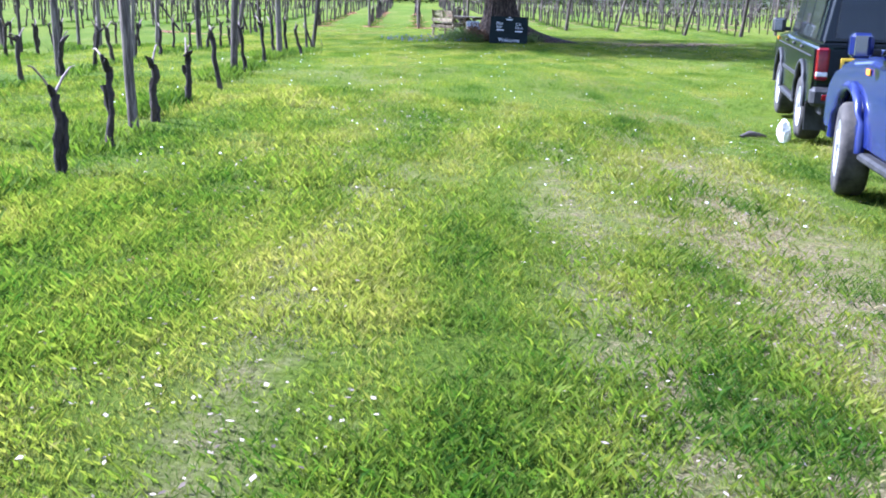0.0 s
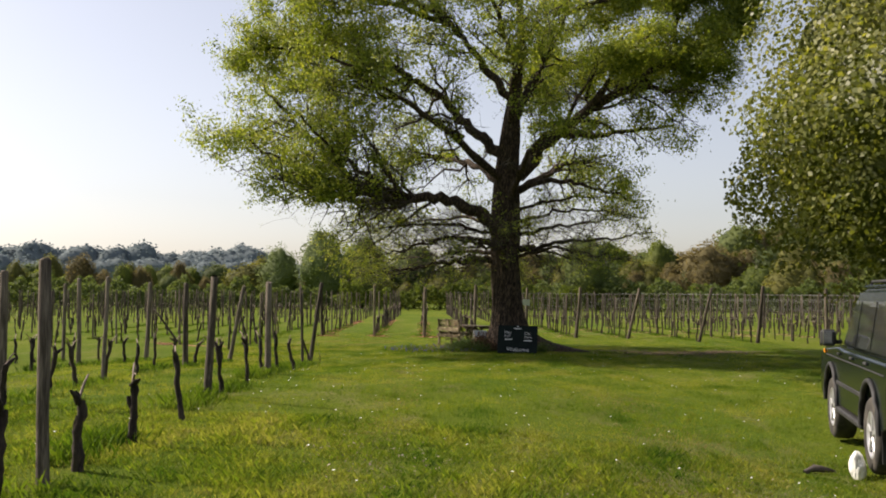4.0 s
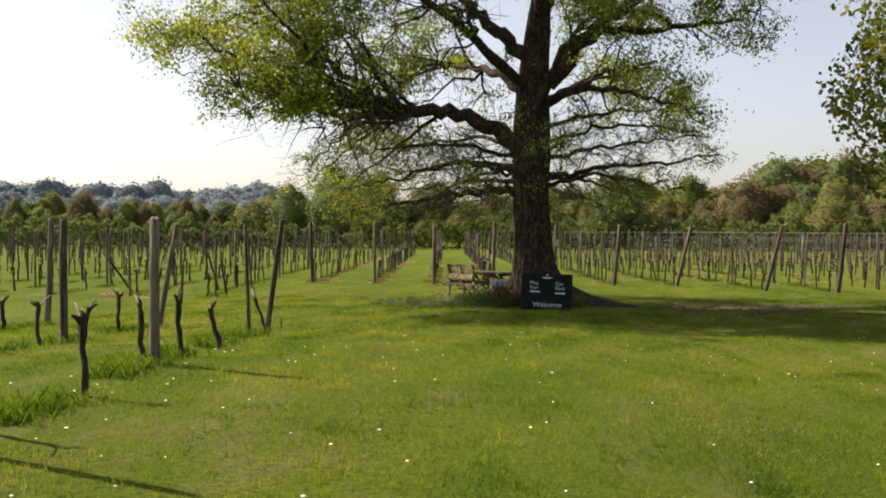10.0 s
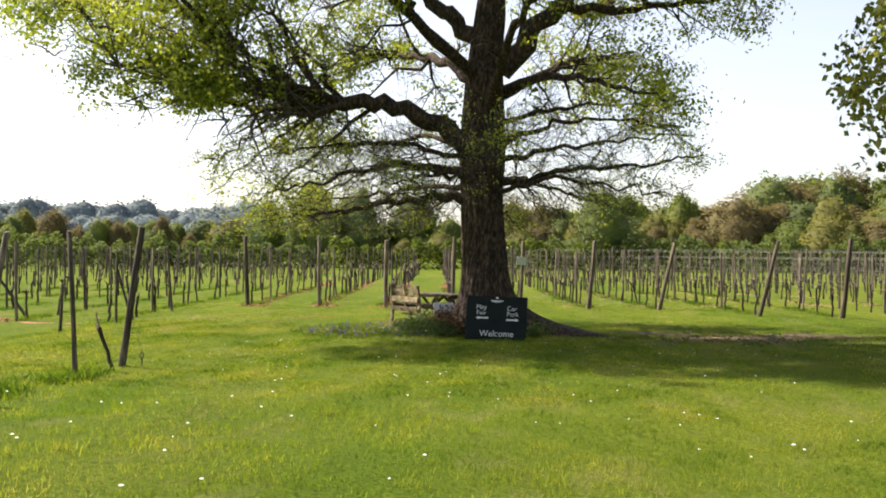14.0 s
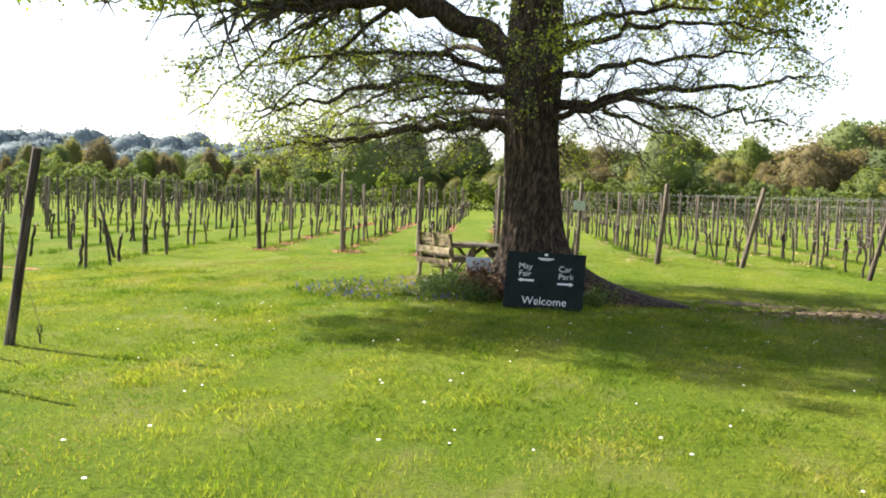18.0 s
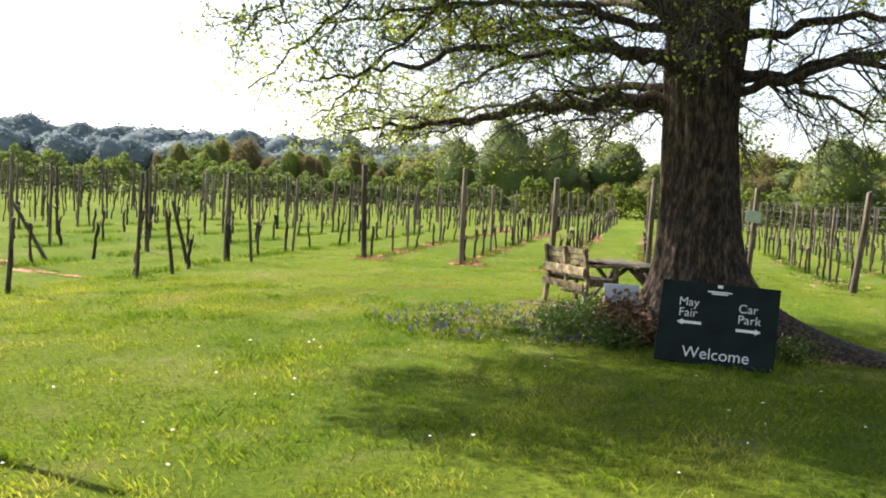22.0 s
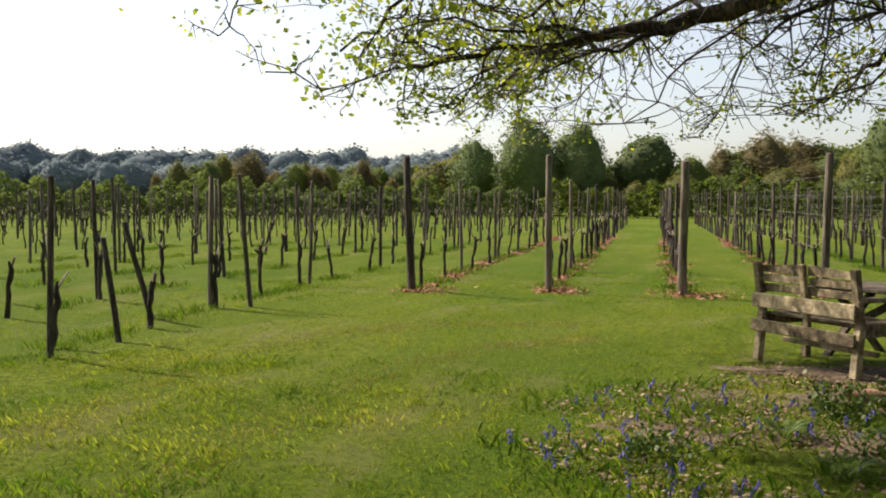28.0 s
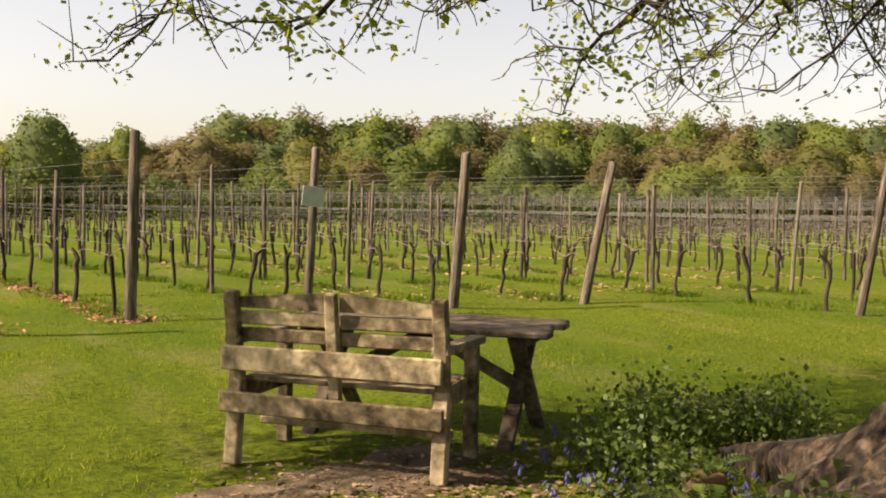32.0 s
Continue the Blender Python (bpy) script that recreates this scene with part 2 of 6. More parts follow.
def part(name, bm, mat, parent=None, label="", smooth=False):
    me = bpy.data.meshes.new(name)
    bm.normal_update()
    bm.to_mesh(me)
    bm.free()
    if smooth:
        me.polygons.foreach_set("use_smooth", np.ones(len(me.polygons), bool))
    me.materials.append(mat)
    ob = new(name, me)
    ob.parent = parent
    if label:
        ob["label"] = label
    return ob


def empty(name, m=None):
    ob = new(name)
    if m is not None:
        ob.matrix_world = m
    return ob


def box_bm(sx, sy, sz, m=None, bevel=0.006, jitter=0.0):
    """A bevelled box, its base centre at the origin of m."""
    bm = bmesh.new()
    bmesh.ops.create_cube(bm, size=1)
    bmesh.ops.scale(bm, vec=(sx, sy, sz), verts=bm.verts)
    bmesh.ops.translate(bm, vec=(0, 0, sz / 2), verts=bm.verts)
    if jitter:
        for v in bm.verts:
            v.co += Vector((random.uniform(-jitter, jitter), random.uniform(-jitter, jitter), random.uniform(-jitter, jitter)))
    if bevel:
        bmesh.ops.bevel(bm, geom=bm.edges[:], offset=bevel, segments=1, affect="EDGES")
    if m is not None:
        bmesh.ops.transform(bm, matrix=m, verts=bm.verts)
    return bm


def beam_bm(a, b, w, h, bevel=0.006, up=(0, 0, 1)):
    """A bevelled timber from a to b, w wide and h deep."""
    a, b = Vector(a), Vector(b)
    d = b - a
    z = d.normalized()
    x = Vector(up).cross(z)
    x = x.normalized() if x.length > 1e-4 else Vector((1, 0, 0))
    y = z.cross(x)
    m = Matrix((x, y, z)).transposed().to_4x4()
    m.translation = a
    return box_bm(w, h, d.length, m, bevel)


def tube(points, radii, sides, seed_rng=None, rough=0.0):
    """Vertex and quad arrays of a tapering tube along points."""
    p = np.asarray(points, float)
    k = len(p)
    t = np.gradient(p, axis=0)
    t /= np.linalg.norm(t, axis=1, keepdims=True) + 1e-9
    ref = np.where(np.abs(t[:, 2:3]) > 0.9, np.array([[1.0, 0, 0]]), np.array([[0, 0, 1.0]]))
    u = np.cross(ref, t)
    u /= np.linalg.norm(u, axis=1, keepdims=True) + 1e-9
    w = np.cross(t, u)
    a = np.linspace(0, 2 * np.pi, sides, endpoint=False)
    r = np.asarray(radii, float)[:, None]
    if rough:
        r = r * (1 + rough * (seed_rng or RNG).standard_normal((k, sides)))
    ring = p[:, None] + u[:, None] * (np.cos(a) * r)[..., None] + w[:, None] * (np.sin(a) * r)[..., None]
    i = np.arange((k - 1) * sides)
    j = (i // sides) * sides + (i % sides + 1) % sides
    faces = np.stack([i, j, j + sides, i + sides], 1)
    return ring.reshape(-1, 3), faces


class Pile:
    """Gathers vertex and face arrays into one mesh."""

    def __init__(self):
        self.v, self.f, self.n = [], [], 0

    def add(self, v, f):
        self.v.append(v)
        self.f.append(f + self.n)
        self.n += len(v)

    def object(self, name, mat, smooth=False, parent=None):
        return mesh_object(name, np.concatenate(self.v), np.concatenate(self.f), mat, smooth, parent)


def leaf_quads(centres, size, rng, up=0.3, aspect=0.55, facing=None, loose=0.42):
    """Diamond leaves round the centres, turned at random or towards a facing."""
    n = len(centres)
    a = rng.standard_normal((n, 3))
    a[:, 2] *= 0.7
    a /= np.linalg.norm(a, axis=1, keepdims=True)
    b = rng.standard_normal((n, 3))
    b[:, 2] += up
    if facing is not None:
        f = facing + rng.normal(0, loose, (n, 3))
        f /= np.linalg.norm(f, axis=1, keepdims=True) + 1e-9
        a -= f * (a * f).sum(1, keepdims=True)
        a /= np.linalg.norm(a, axis=1, keepdims=True) + 1e-9
        b = np.cross(f, a)
    b -= a * (a * b).sum(1, keepdims=True)
    b /= np.linalg.norm(b, axis=1, keepdims=True) + 1e-9
    s = size * rng.uniform(0.6, 1.3, (n, 1))
    w = s * aspect
    v = np.stack([centres - a * s * 0.5, centres + b * w * 0.5, centres + a * s * 0.5, centres - b * w * 0.5], 1)
    return v.reshape(-1, 3), np.arange(4 * n).reshape(n, 4)


# ---- ground ----


def rise(x, y):
    """The lie of the meadow: a low bank under the near vines that falls to the track and to the headland, and small swells."""
    bank = np.interp(y, (-60, -20, 8, 15, 20, 22.2, 25, 27, 30), (0, 0.45, 0.45, 0.44, 0.36, 0.24, 0.13, 0.04, 0.0))
    bank = bank * np.interp(x, (-48, -18, -2, -0.5, 2, 4, 5.2), (0, 1.0, 1.0, 0.92, 0.52, 0.13, 0.0))
    return bank + 0.018 * np.sin(x * 0.9 + 0.4 * np.sin(y * 0.3)) + 0.015 * np.sin(y * 0.7 + x * 0.25) + 0.01 * np.sin(2.1 * x - 1.3 * y) - 0.02


def spread(lo, hi, step, far, count):
    near = np.arange(lo, hi + 1e-6, step)
    grow = np.geomspace(step, far, count)
    return np.concatenate([lo - grow[::-1], near, hi + grow])


gx, gy = spread(-22, 24, 0.4, 1800, 34), spread(-6, 62, 0.4, 1800, 34)
GX, GY = np.meshgrid(gx, gy)
GZ = rise(GX, GY) * np.clip(2.4 - np.maximum(np.abs(GX) / 30, np.abs(GY - 30) / 50), 0, 1)
nx, ny = len(gx), len(gy)
idx = np.arange(nx * ny).reshape(ny, nx)
gf = np.stack([idx[:-1, :-1], idx[:-1, 1:], idx[1:, 1:], idx[1:, :-1]], -1).reshape(-1, 4)
ground = mesh_object("ground", np.stack([GX, GY, GZ], -1).reshape(-1, 3), gf, M_GROUND, smooth=True)
tagged(ground, "uneven meadow ground of mown green grass with dry patches", "ground", kind="structure")


def blades(name, xy, height, width, mat, lean=0.45, seed=1, bent=True):
    """Grass blades, each a bent strip that tapers to a point, rooted at xy."""
    rng = np.random.default_rng(seed)
    n = len(xy)
    h = height * rng.uniform(0.45, 1.25, n)
    az = rng.uniform(0, 2 * np.pi, n)
    d = np.stack([np.cos(az), np.sin(az)], 1)
    s = np.stack([-d[:, 1], d[:, 0]], 1)
    turn = rng.uniform(0, np.pi, n)
    s = np.stack([np.cos(turn), np.sin(turn)], 1)
    out = (lean * h * rng.uniform(0.3, 1.6, n))[:, None] * d
    w = (width * rng.uniform(0.7, 1.3, n))[:, None] * s * 0.5
    z0 = rise(xy[:, 0], xy[:, 1]) - 0.006

    def p(q, z):
        return np.concatenate([q, z[:, None]], 1)
    if not bent:
        v = np.stack([p(xy - w, z0), p(xy + w, z0), p(xy + out * 0.8, z0 + h)], 1).reshape(-1, 3)
        return mesh_object(name, v, np.arange(3 * n).reshape(n, 3), mat)
    mid = xy + out * 0.35
    v = np.stack([p(xy - w, z0), p(xy + w, z0), p(mid + w, z0 + h * 0.6), p(xy + out, z0 + h)], 1).reshape(-1, 3)
    base = np.arange(n)[:, None] * 4
    f = np.concatenate([base + np.array([[0, 1, 2]]), base + np.array([[0, 2, 3]])])
    return mesh_object(name, v, f, mat)


def row_x(k, y):
    """The rows of vines beside the track, the nearest first."""
    return -0.385 - 2.0 * k - 0.105 * y


def sward(count, x0, x1, y0, y1, seed, tufted=0.62, tuft_r=0.065):
    """Points of the lawn: most in tufts, the rest loose, both thinned in patches. Gives points and heights."""
    rng = np.random.default_rng(seed)

    def thick(p):
        m = 0.5 + 0.25 * np.sin(p[:, 0] * 2.7 + 1.7 * np.sin(p[:, 1] * 1.9)) + 0.25 * np.sin(p[:, 1] * 3.1 + 2 * np.sin(p[:, 0] * 1.3))
        f = 0.5 + 0.5 * np.sin(p[:, 0] * 13 + 3 * np.sin(p[:, 1] * 7)) * np.sin(p[:, 1] * 11 + 2 * np.sin(p[:, 0] * 9))
        bare = np.zeros(len(p))
        for rx, half, amount in RUTS:
            away = np.abs(p[:, 0] + 0.05 * p[:, 1] - rx + 0.12 * np.sin(p[:, 1] * 2.3))
            bare = np.maximum(bare, np.clip(1 - away / half, 0, 1) * min(1.0, amount))
        bare *= np.clip((15 - p[:, 1]) / 8, 0, 1)
        return (0.1 + 0.52 * m + 0.36 * f) * (1 - 0.8 * bare)
    per = 22
    n = int(count * tufted / per * 2.4)
    c = np.stack([rng.uniform(x0, x1, n), rng.uniform(y0, y1, n)], 1)
    c = c[rng.uniform(0, 1, n) < thick(c)][:int(count * tufted / per)]
    size = rng.uniform(0.5, 1.5, len(c)) ** 1.3
    off = rng.normal(0, 1, (len(c), per, 2)) * (tuft_r * size)[:, None, None]
    t = (c[:, None] + off).reshape(-1, 2)
    th = np.repeat(0.7 + 0.45 * size, per)
    n = int(count * (1 - tufted) * 2.2)
    q = np.stack([rng.uniform(x0, x1, n), rng.uniform(y0, y1, n)], 1)
    q = q[rng.uniform(0, 1, n) < thick(q)][:int(count * (1 - tufted))]
    p = np.concatenate([t, q])
    patch = 1 + 0.28 * np.sin(p[:, 0] * 1.9 + 1.3 * np.sin(p[:, 1] * 0.8)) * np.sin(p[:, 1] * 0.9 + np.sin(p[:, 0] * 1.1)) + 0.2 * np.sin(p[:, 0] * 5.3 + 2 * np.sin(p[:, 1] * 2.9)) * np.sin(p[:, 1] * 4.7 + p[:, 0])
    return p, np.concatenate([th, np.full(len(q), 0.85)]) * patch


for count, x0, x1, y0, y1, seed, wide, tall, label in ((200000, -2.2, 5.6, 3.2, 7.6, 10, 0.0029, 0.042, "short tufted green grass of the track"), (125000, -3.6, 6.5, 7.6, 14, 11, 0.0044, 0.046, "short tufted green grass beside the cars"),
                                                       (105000, -6.5, 7.5, 14, 24, 12, 0.0072, 0.046, "short mown green grass before the oak"), (165000, -7.5, 4.5, 24, 36, 14, 0.0046, 0.036, "short mown green grass round the oak"),
                                                       (34000, 4.5, 10.0, 22, 36, 15, 0.009, 0.042, "short mown green grass in the oak's shade"), (75000, -9.5, 11, 36, 47, 13, 0.008, 0.036, "short mown green grass of the headland")):
    pts, grown = sward(count, x0, x1, y0, y1, seed)
    tagged(blades("lawn_grass", pts, tall * grown, wide, M_BLADE, 0.7, seed, y0 < 8 or y0 == 24), label, "grass", kind="stuff")

# ---- vineyard: posts, vines, wires ----
TILT_ROW = 0.1086  # the far rows run this much to the left of ahead


def post_mesh(seed, height=2.0, r=0.05):
    """A round split post with a chamfered, slightly worn top."""
    rng = np.random.default_rng(seed)
    zs = np.array([-0.25, 0.0, height * 0.3, height * 0.65, height - 0.02, height])
    rs = np.array([1.05, 1.08, 1.0, 0.96, 0.92, 0.74]) * r
    pts = np.stack([np.cumsum(rng.normal(0, 0.006, 6)), np.cumsum(rng.normal(0, 0.006, 6)), zs], 1)
    v, f = tube(pts, rs, 9, rng, 0.04)
    faces = f.tolist() + [list(range(len(v) - 9, len(v)))]
    me = bpy.data.meshes.new("vineyard_post")
    me.from_pydata(v.tolist(), [], faces)
    me.polygons.foreach_set("use_smooth", np.array([len(q.vertices) == 4 for q in me.polygons]))
    me.materials.append(M_POST)
    return me, v, np.array(f)


POSTS = [post_mesh(40 + i, 2.0, 0.052 + 0.006 * (i % 3)) for i in range(6)]
THIN_POSTS = [post_mesh(60 + i, 1.95, 0.032 + 0.004 * (i % 2)) for i in range(4)]


def tilt_pose(x, y, ax=0.0, ay=0.0, turn=0.0, s=1.0):
    m = pose(x, y, float(rise(x, y)), ax, ay, 0) @ Matrix.Rotation(radians(turn), 4, "Z")
    return m @ Matrix.Scale(s, 4, (0, 0, 1))


POST_LABELS = {"stout": "stout round weathered grey timber end post standing in grass", "thin": "slim weathered timber vineyard stake standing in grass"}


def place_post(x, y, thin=False, ax=0.0, ay=0.0, s=1.0, i=0, stout=1.0):
    me = (THIN_POSTS if thin else POSTS)[i % (4 if thin else 6)][0]
    ob = new("vineyard_post", me)
    ob.matrix_world = tilt_pose(x, y, ax, ay, (i * 77) % 360, s) @ Matrix.Diagonal((stout, stout, 1, 1))
    label = POST_LABELS["thin" if thin else "stout"]
    if abs(ax) + abs(ay) > 7:
        label = "leaning round weathered timber end post in grass"
    return tagged(ob, label, "post", "vineyard posts")


def vine_parts(seed, long_canes, sides=7, stout=1.0):
    """A crooked vine trunk with a knobbly head, and its pruned canes."""
    rng = np.random.default_rng(seed)
    h = rng.uniform(0.58, 0.72) if long_canes else rng.uniform(0.6, 0.8)
    k = 7
    zs = np.linspace(-0.08, h, k)
    dx, dy = np.cumsum(rng.normal(0, 0.012, k)), np.cumsum(rng.normal(0, 0.018, k))
    rs = np.linspace(0.034, 0.024, k) * rng.uniform(0.8, 1.15)
    rs[-2:] *= 1.35
    trunk = Pile()
    if stout > 1:
        # two old stems that have grown into one another
        k = 11
        zs = np.linspace(-0.08, h, k)
        bend = np.cumsum(rng.normal(0, 0.008, (k, 2)), 0)
        dx, dy = bend[:, 0], bend[:, 1]
        turn = np.linspace(0, rng.uniform(1.5, 3.5), k) + rng.uniform(0, 6)
        for side in (-1, 1):
            r2 = 0.027 * rng.uniform(0.85, 1.15, k)
            top = k if side > 0 else k - 2
            trunk.add(*tube(np.stack([dx + side * 0.021 * np.cos(turn), dy + side * 0.021 * np.sin(turn), zs], 1)[:top], r2[:top], sides, rng, 0.26))
    else:
        trunk.add(*tube(np.stack([dx, dy, zs], 1), rs, sides, rng, 0.16))
    tip = np.array([dx[-1], dy[-1], h])
    for s in range(rng.integers(1, 3)):
        d = rng.normal(0, 1, 3) * [0.5, 1, 0.2] + [0, 0, 0.9]
        d /= np.linalg.norm(d)
        v2, f2 = tube([tip - [0, 0, 0.03], tip + d * 0.06, tip + d * rng.uniform(0.09, 0.16)], [0.03, 0.024, 0.012], sides - 1, rng, 0.15)
        trunk.add(v2, f2)
    canes = []
    for s in range(2 if long_canes else rng.integers(1, 3)):
        side = (-1) ** s
        length = rng.uniform(0.3, 0.55) if long_canes else rng.uniform(0.15, 0.34)
        out = np.array([rng.normal(0, 0.2), side * rng.uniform(0.4, 1.0), rng.uniform(0.3, 1.1) if not long_canes else rng.uniform(-0.1, 0.15)])
        out /= np.linalg.norm(out)
        p = [tip, tip + out * length * 0.45 + [0, 0, 0.05], tip + out * length * 0.8 + [0, 0, 0.06], tip + out * length + [0, 0, 0.03]]
        canes.append(tube(p, [0.007, 0.006, 0.004, 0.002] if long_canes else [0.011, 0.01, 0.008, 0.005], 3 if sides < 6 else 5, rng, 0.1))
    return trunk, canes


def vine_thing(seed, long_canes, stout=1.0):
    trunk, canes = vine_parts(seed, long_canes, 8 if stout > 1 else 7, stout)
    ob = trunk.object("grape_vine", M_VINE, smooth=True)
    for v, f in canes:
        mesh_object("cane", v, f, M_CANE, True, ob)
    label = "old pruned grape vine with a stout double stem" if stout > 1 else "pruned grape vine with a dark gnarled trunk and short pale canes"
    tagged(ob, label, "vine", "grape vines")
    return ob


PROTO_SHORT = [vine_thing(100 + i, False) for i in range(7)]
PROTO_LONG = [vine_thing(130 + i, True) for i in range(7)]
PROTO_STOUT = [vine_thing(160 + i, False, 1.6) for i in range(4)]
used = set()


def place_vine(x, y, i, long_canes=False, ax=0.0, ay=0.0, turn=0.0, stout=False, s=1.0):
    proto = PROTO_STOUT[i % 4] if stout else (PROTO_LONG if long_canes else PROTO_SHORT)[i % 7]
    m = tilt_pose(x, y, ax, ay, turn, s)
    if proto.name not in used:
        used.add(proto.name)
        proto.matrix_world = m
        return proto
    return copy_thing(proto, m)


far_posts, far_vines, far_canes = Pile(), Pile(), Pile()
SHORT_RAW = [vine_parts(200 + i, False, 4) for i in range(5)]
LONG_RAW = [vine_parts(230 + i, True, 4) for i in range(5)]


def far_post(x, y, rng, thin):
    _, v, f = (THIN_POSTS if thin else POSTS)[rng.integers(0, 4)]
    lean = rng.normal(0, 0.025, 2)
    far_posts.add(np.stack([v[:, 0] + x + v[:, 2] * lean[0], v[:, 1] + y + v[:, 2] * lean[1], v[:, 2] * rng.uniform(0.9, 1.02) + rise(x, y)], 1), f)


def far_vine(x, y, rng, long_canes):
    trunk, canes = (LONG_RAW if long_canes else SHORT_RAW)[rng.integers(0, 5)]
    lean = rng.normal(0, 0.07, 2)
    k = rng.uniform(0.85, 1.15)
    for pile, items in ((far_vines, list(zip(trunk.v, trunk.f))), (far_canes, canes)):
        for v, f in items:
            base = f - f.min()
            w = v * k
            pile.add(np.stack([w[:, 0] + x + w[:, 2] * lean[0], w[:, 1] + y + w[:, 2] * lean[1], w[:, 2] + rise(x, y)], 1), base)


vrng = np.random.default_rng(5)
# the near field beside the track: rows that end at the cross track
for k in range(13):
    end_y = 26.9 - 0.2 * k
    if k == 0:
        stations = [(9.8, False, 0.5, -1.22), (15.45, False, 1, -1.98), (19.7, False, 0.5, -2.35), (25.0, True, -2.5, -2.98), (26.9, False, 5.5, -3.25)]
    else:
        stations = [(end_y - 4.4 * q + vrng.normal(0, 0.4) * (q > 0), q % 3 == 2, 0, 0) for q in range(8)]
    for q, (y, thin, lean, at_x) in enumerate(stations):
        x = at_x or row_x(k, y)
        ay = lean
        if k == 1 and q == 0:
            ay = 10
        if k <= 5:
            place_post(x, y, thin, vrng.normal(0, 1.5), ay + vrng.normal(0, 1.2), (1.93 - float(rise(x, y))) / 2.0 * vrng.uniform(0.97, 1.03), k * 7 + q, 0.84)
        else:
            far_post(x, y, vrng, thin)
    if k == 0:
        # the vines of the nearest row, one by one: place, lean, stout or slim, height
        for i, (x, y, lean, stout, tall) in enumerate(((-0.95, 7.76, -4, True, 0.74), (-1.07, 8.9, 0, True, 0.9), (-1.2, 10.3, 0, True, 0.84), (-1.3, 11.5, 1, True, 0.68), (-1.52, 13.3, -10, False, 0.8),
                                                       (-2.0, 15.95, -6, False, 0.8), (-2.14, 17.7, -3, False, 0.8), (-2.41, 19.5, -5, False, 0.72), (-2.43, 20.7, -6, False, 0.8), (-2.52, 22.15, -13, False, 0.85), (-3.1, 26.3, -16, False, 0.9))):
            place_vine(x, y, i, False, vrng.normal(0, 3), lean, vrng.uniform(-40, 40), stout, tall)
        continue
    y = -2.0
    i = 0
    while y < end_y - 0.6:
        x = row_x(k, y) + vrng.normal(0, 0.05)
        if k <= 5:
            place_vine(x, y, i * 3 + k, False, vrng.normal(0, 4), vrng.normal(0, 5), vrng.uniform(-40, 40), False, vrng.uniform(0.75, 0.95))
        else:
            far_vine(x, y, vrng, False)
        y += vrng.uniform(1.1, 1.5)
        i += 1
# the far vineyard: rows that run away from the headland
HEAD = {-7: 34.0, -6: 34.2, -5: 34.6, -4: 35.0, -3: 35.4, -2: 35.4, -1: 42.4, 0: 43.3, 1: 43.4, 2: 43.7, 3: 43.6, 4: 43.6, 5: 43.5, 6: 40.8, 7: 40.6, 8: 39.5}
LEANS = {3: 3.0, 4: 5.0, 5: 12.0, 6: 13.0, 7: 6.0}
for k in range(-26, 40):
    u = 0.42 + 2.05 * k
    y0 = HEAD.get(k, 34.0 if k < 0 else 39.0)
    y1 = 88 + 4 * math.sin(k * 0.5)
    if k > 12:
        y0, y1 = 39 - 0.3 * (k - 12), 84
    y, q = y0, 0
    while y < y1:
        x = u - TILT_ROW * y + (0.35 if k == -2 and q == 0 else 0)
        first = q == 0
        ay = LEANS.get(k, vrng.normal(0, 1.0)) if first else vrng.normal(0, 1.3)
        if -7 <= k <= 11 and y < 62:
            place_post(x, y, not first or k <= -2, vrng.normal(0, 1.0), ay, vrng.uniform(1.0, 1.07) if first and k > -2 else vrng.uniform(0.84, 0.95), k * 5 + q + 60, 1.05 if first and k > -2 else 0.95)
        else:
            far_post(x, y, vrng, not first)
        y += vrng.uniform(2.7, 3.5) if k > 1 else vrng.uniform(3.8, 4.6)
        q += 1
    y, i = y0 + 0.5, 0
    long_canes = k >= 2
    while y < y1:
        x = u - TILT_ROW * y + vrng.normal(0, 0.05)
        if -6 <= k <= 9 and y < 52:
            place_vine(x, y, i * 2 + k + 30, long_canes, vrng.normal(0, 4), vrng.normal(0, 4), 6 + vrng.normal(0, 12))
        else:
            far_vine(x, y, vrng, long_canes)
        y += vrng.uniform(1.15, 1.4) if k > -1 else vrng.uniform(1.5, 2.2)
        i += 1
    if 2 <= k <= 24:
        wires = Pile()
        for hgt in (0.82, 1.2, 1.5, 1.78):
            ya, yb = y0, y1
            p = [(u - TILT_ROW * yy, yy, hgt + 0.012 * math.sin(yy * 1.7)) for yy in np.arange(ya, yb, 4.0)]
            wires.add(*tube(p, [0.002] * len(p), 4))
        tagged(wires.object("trellis_wire", M_WIRE), "thin galvanised trellis wires strung along a vine row", "wire", "trellis wires")
tagged(far_posts.object("far_vineyard_posts", M_POST, True), "rows of weathered timber posts in the distance", "posts", kind="stuff")
tagged(far_vines.object("far_vines", M_VINE, True), "rows of dark pruned vine trunks in the distance", "vines", kind="stuff")
tagged(far_canes.object("far_vine_canes", M_CANE, True), "pale brown vine canes tied along the wires", "canes", kind="stuff")


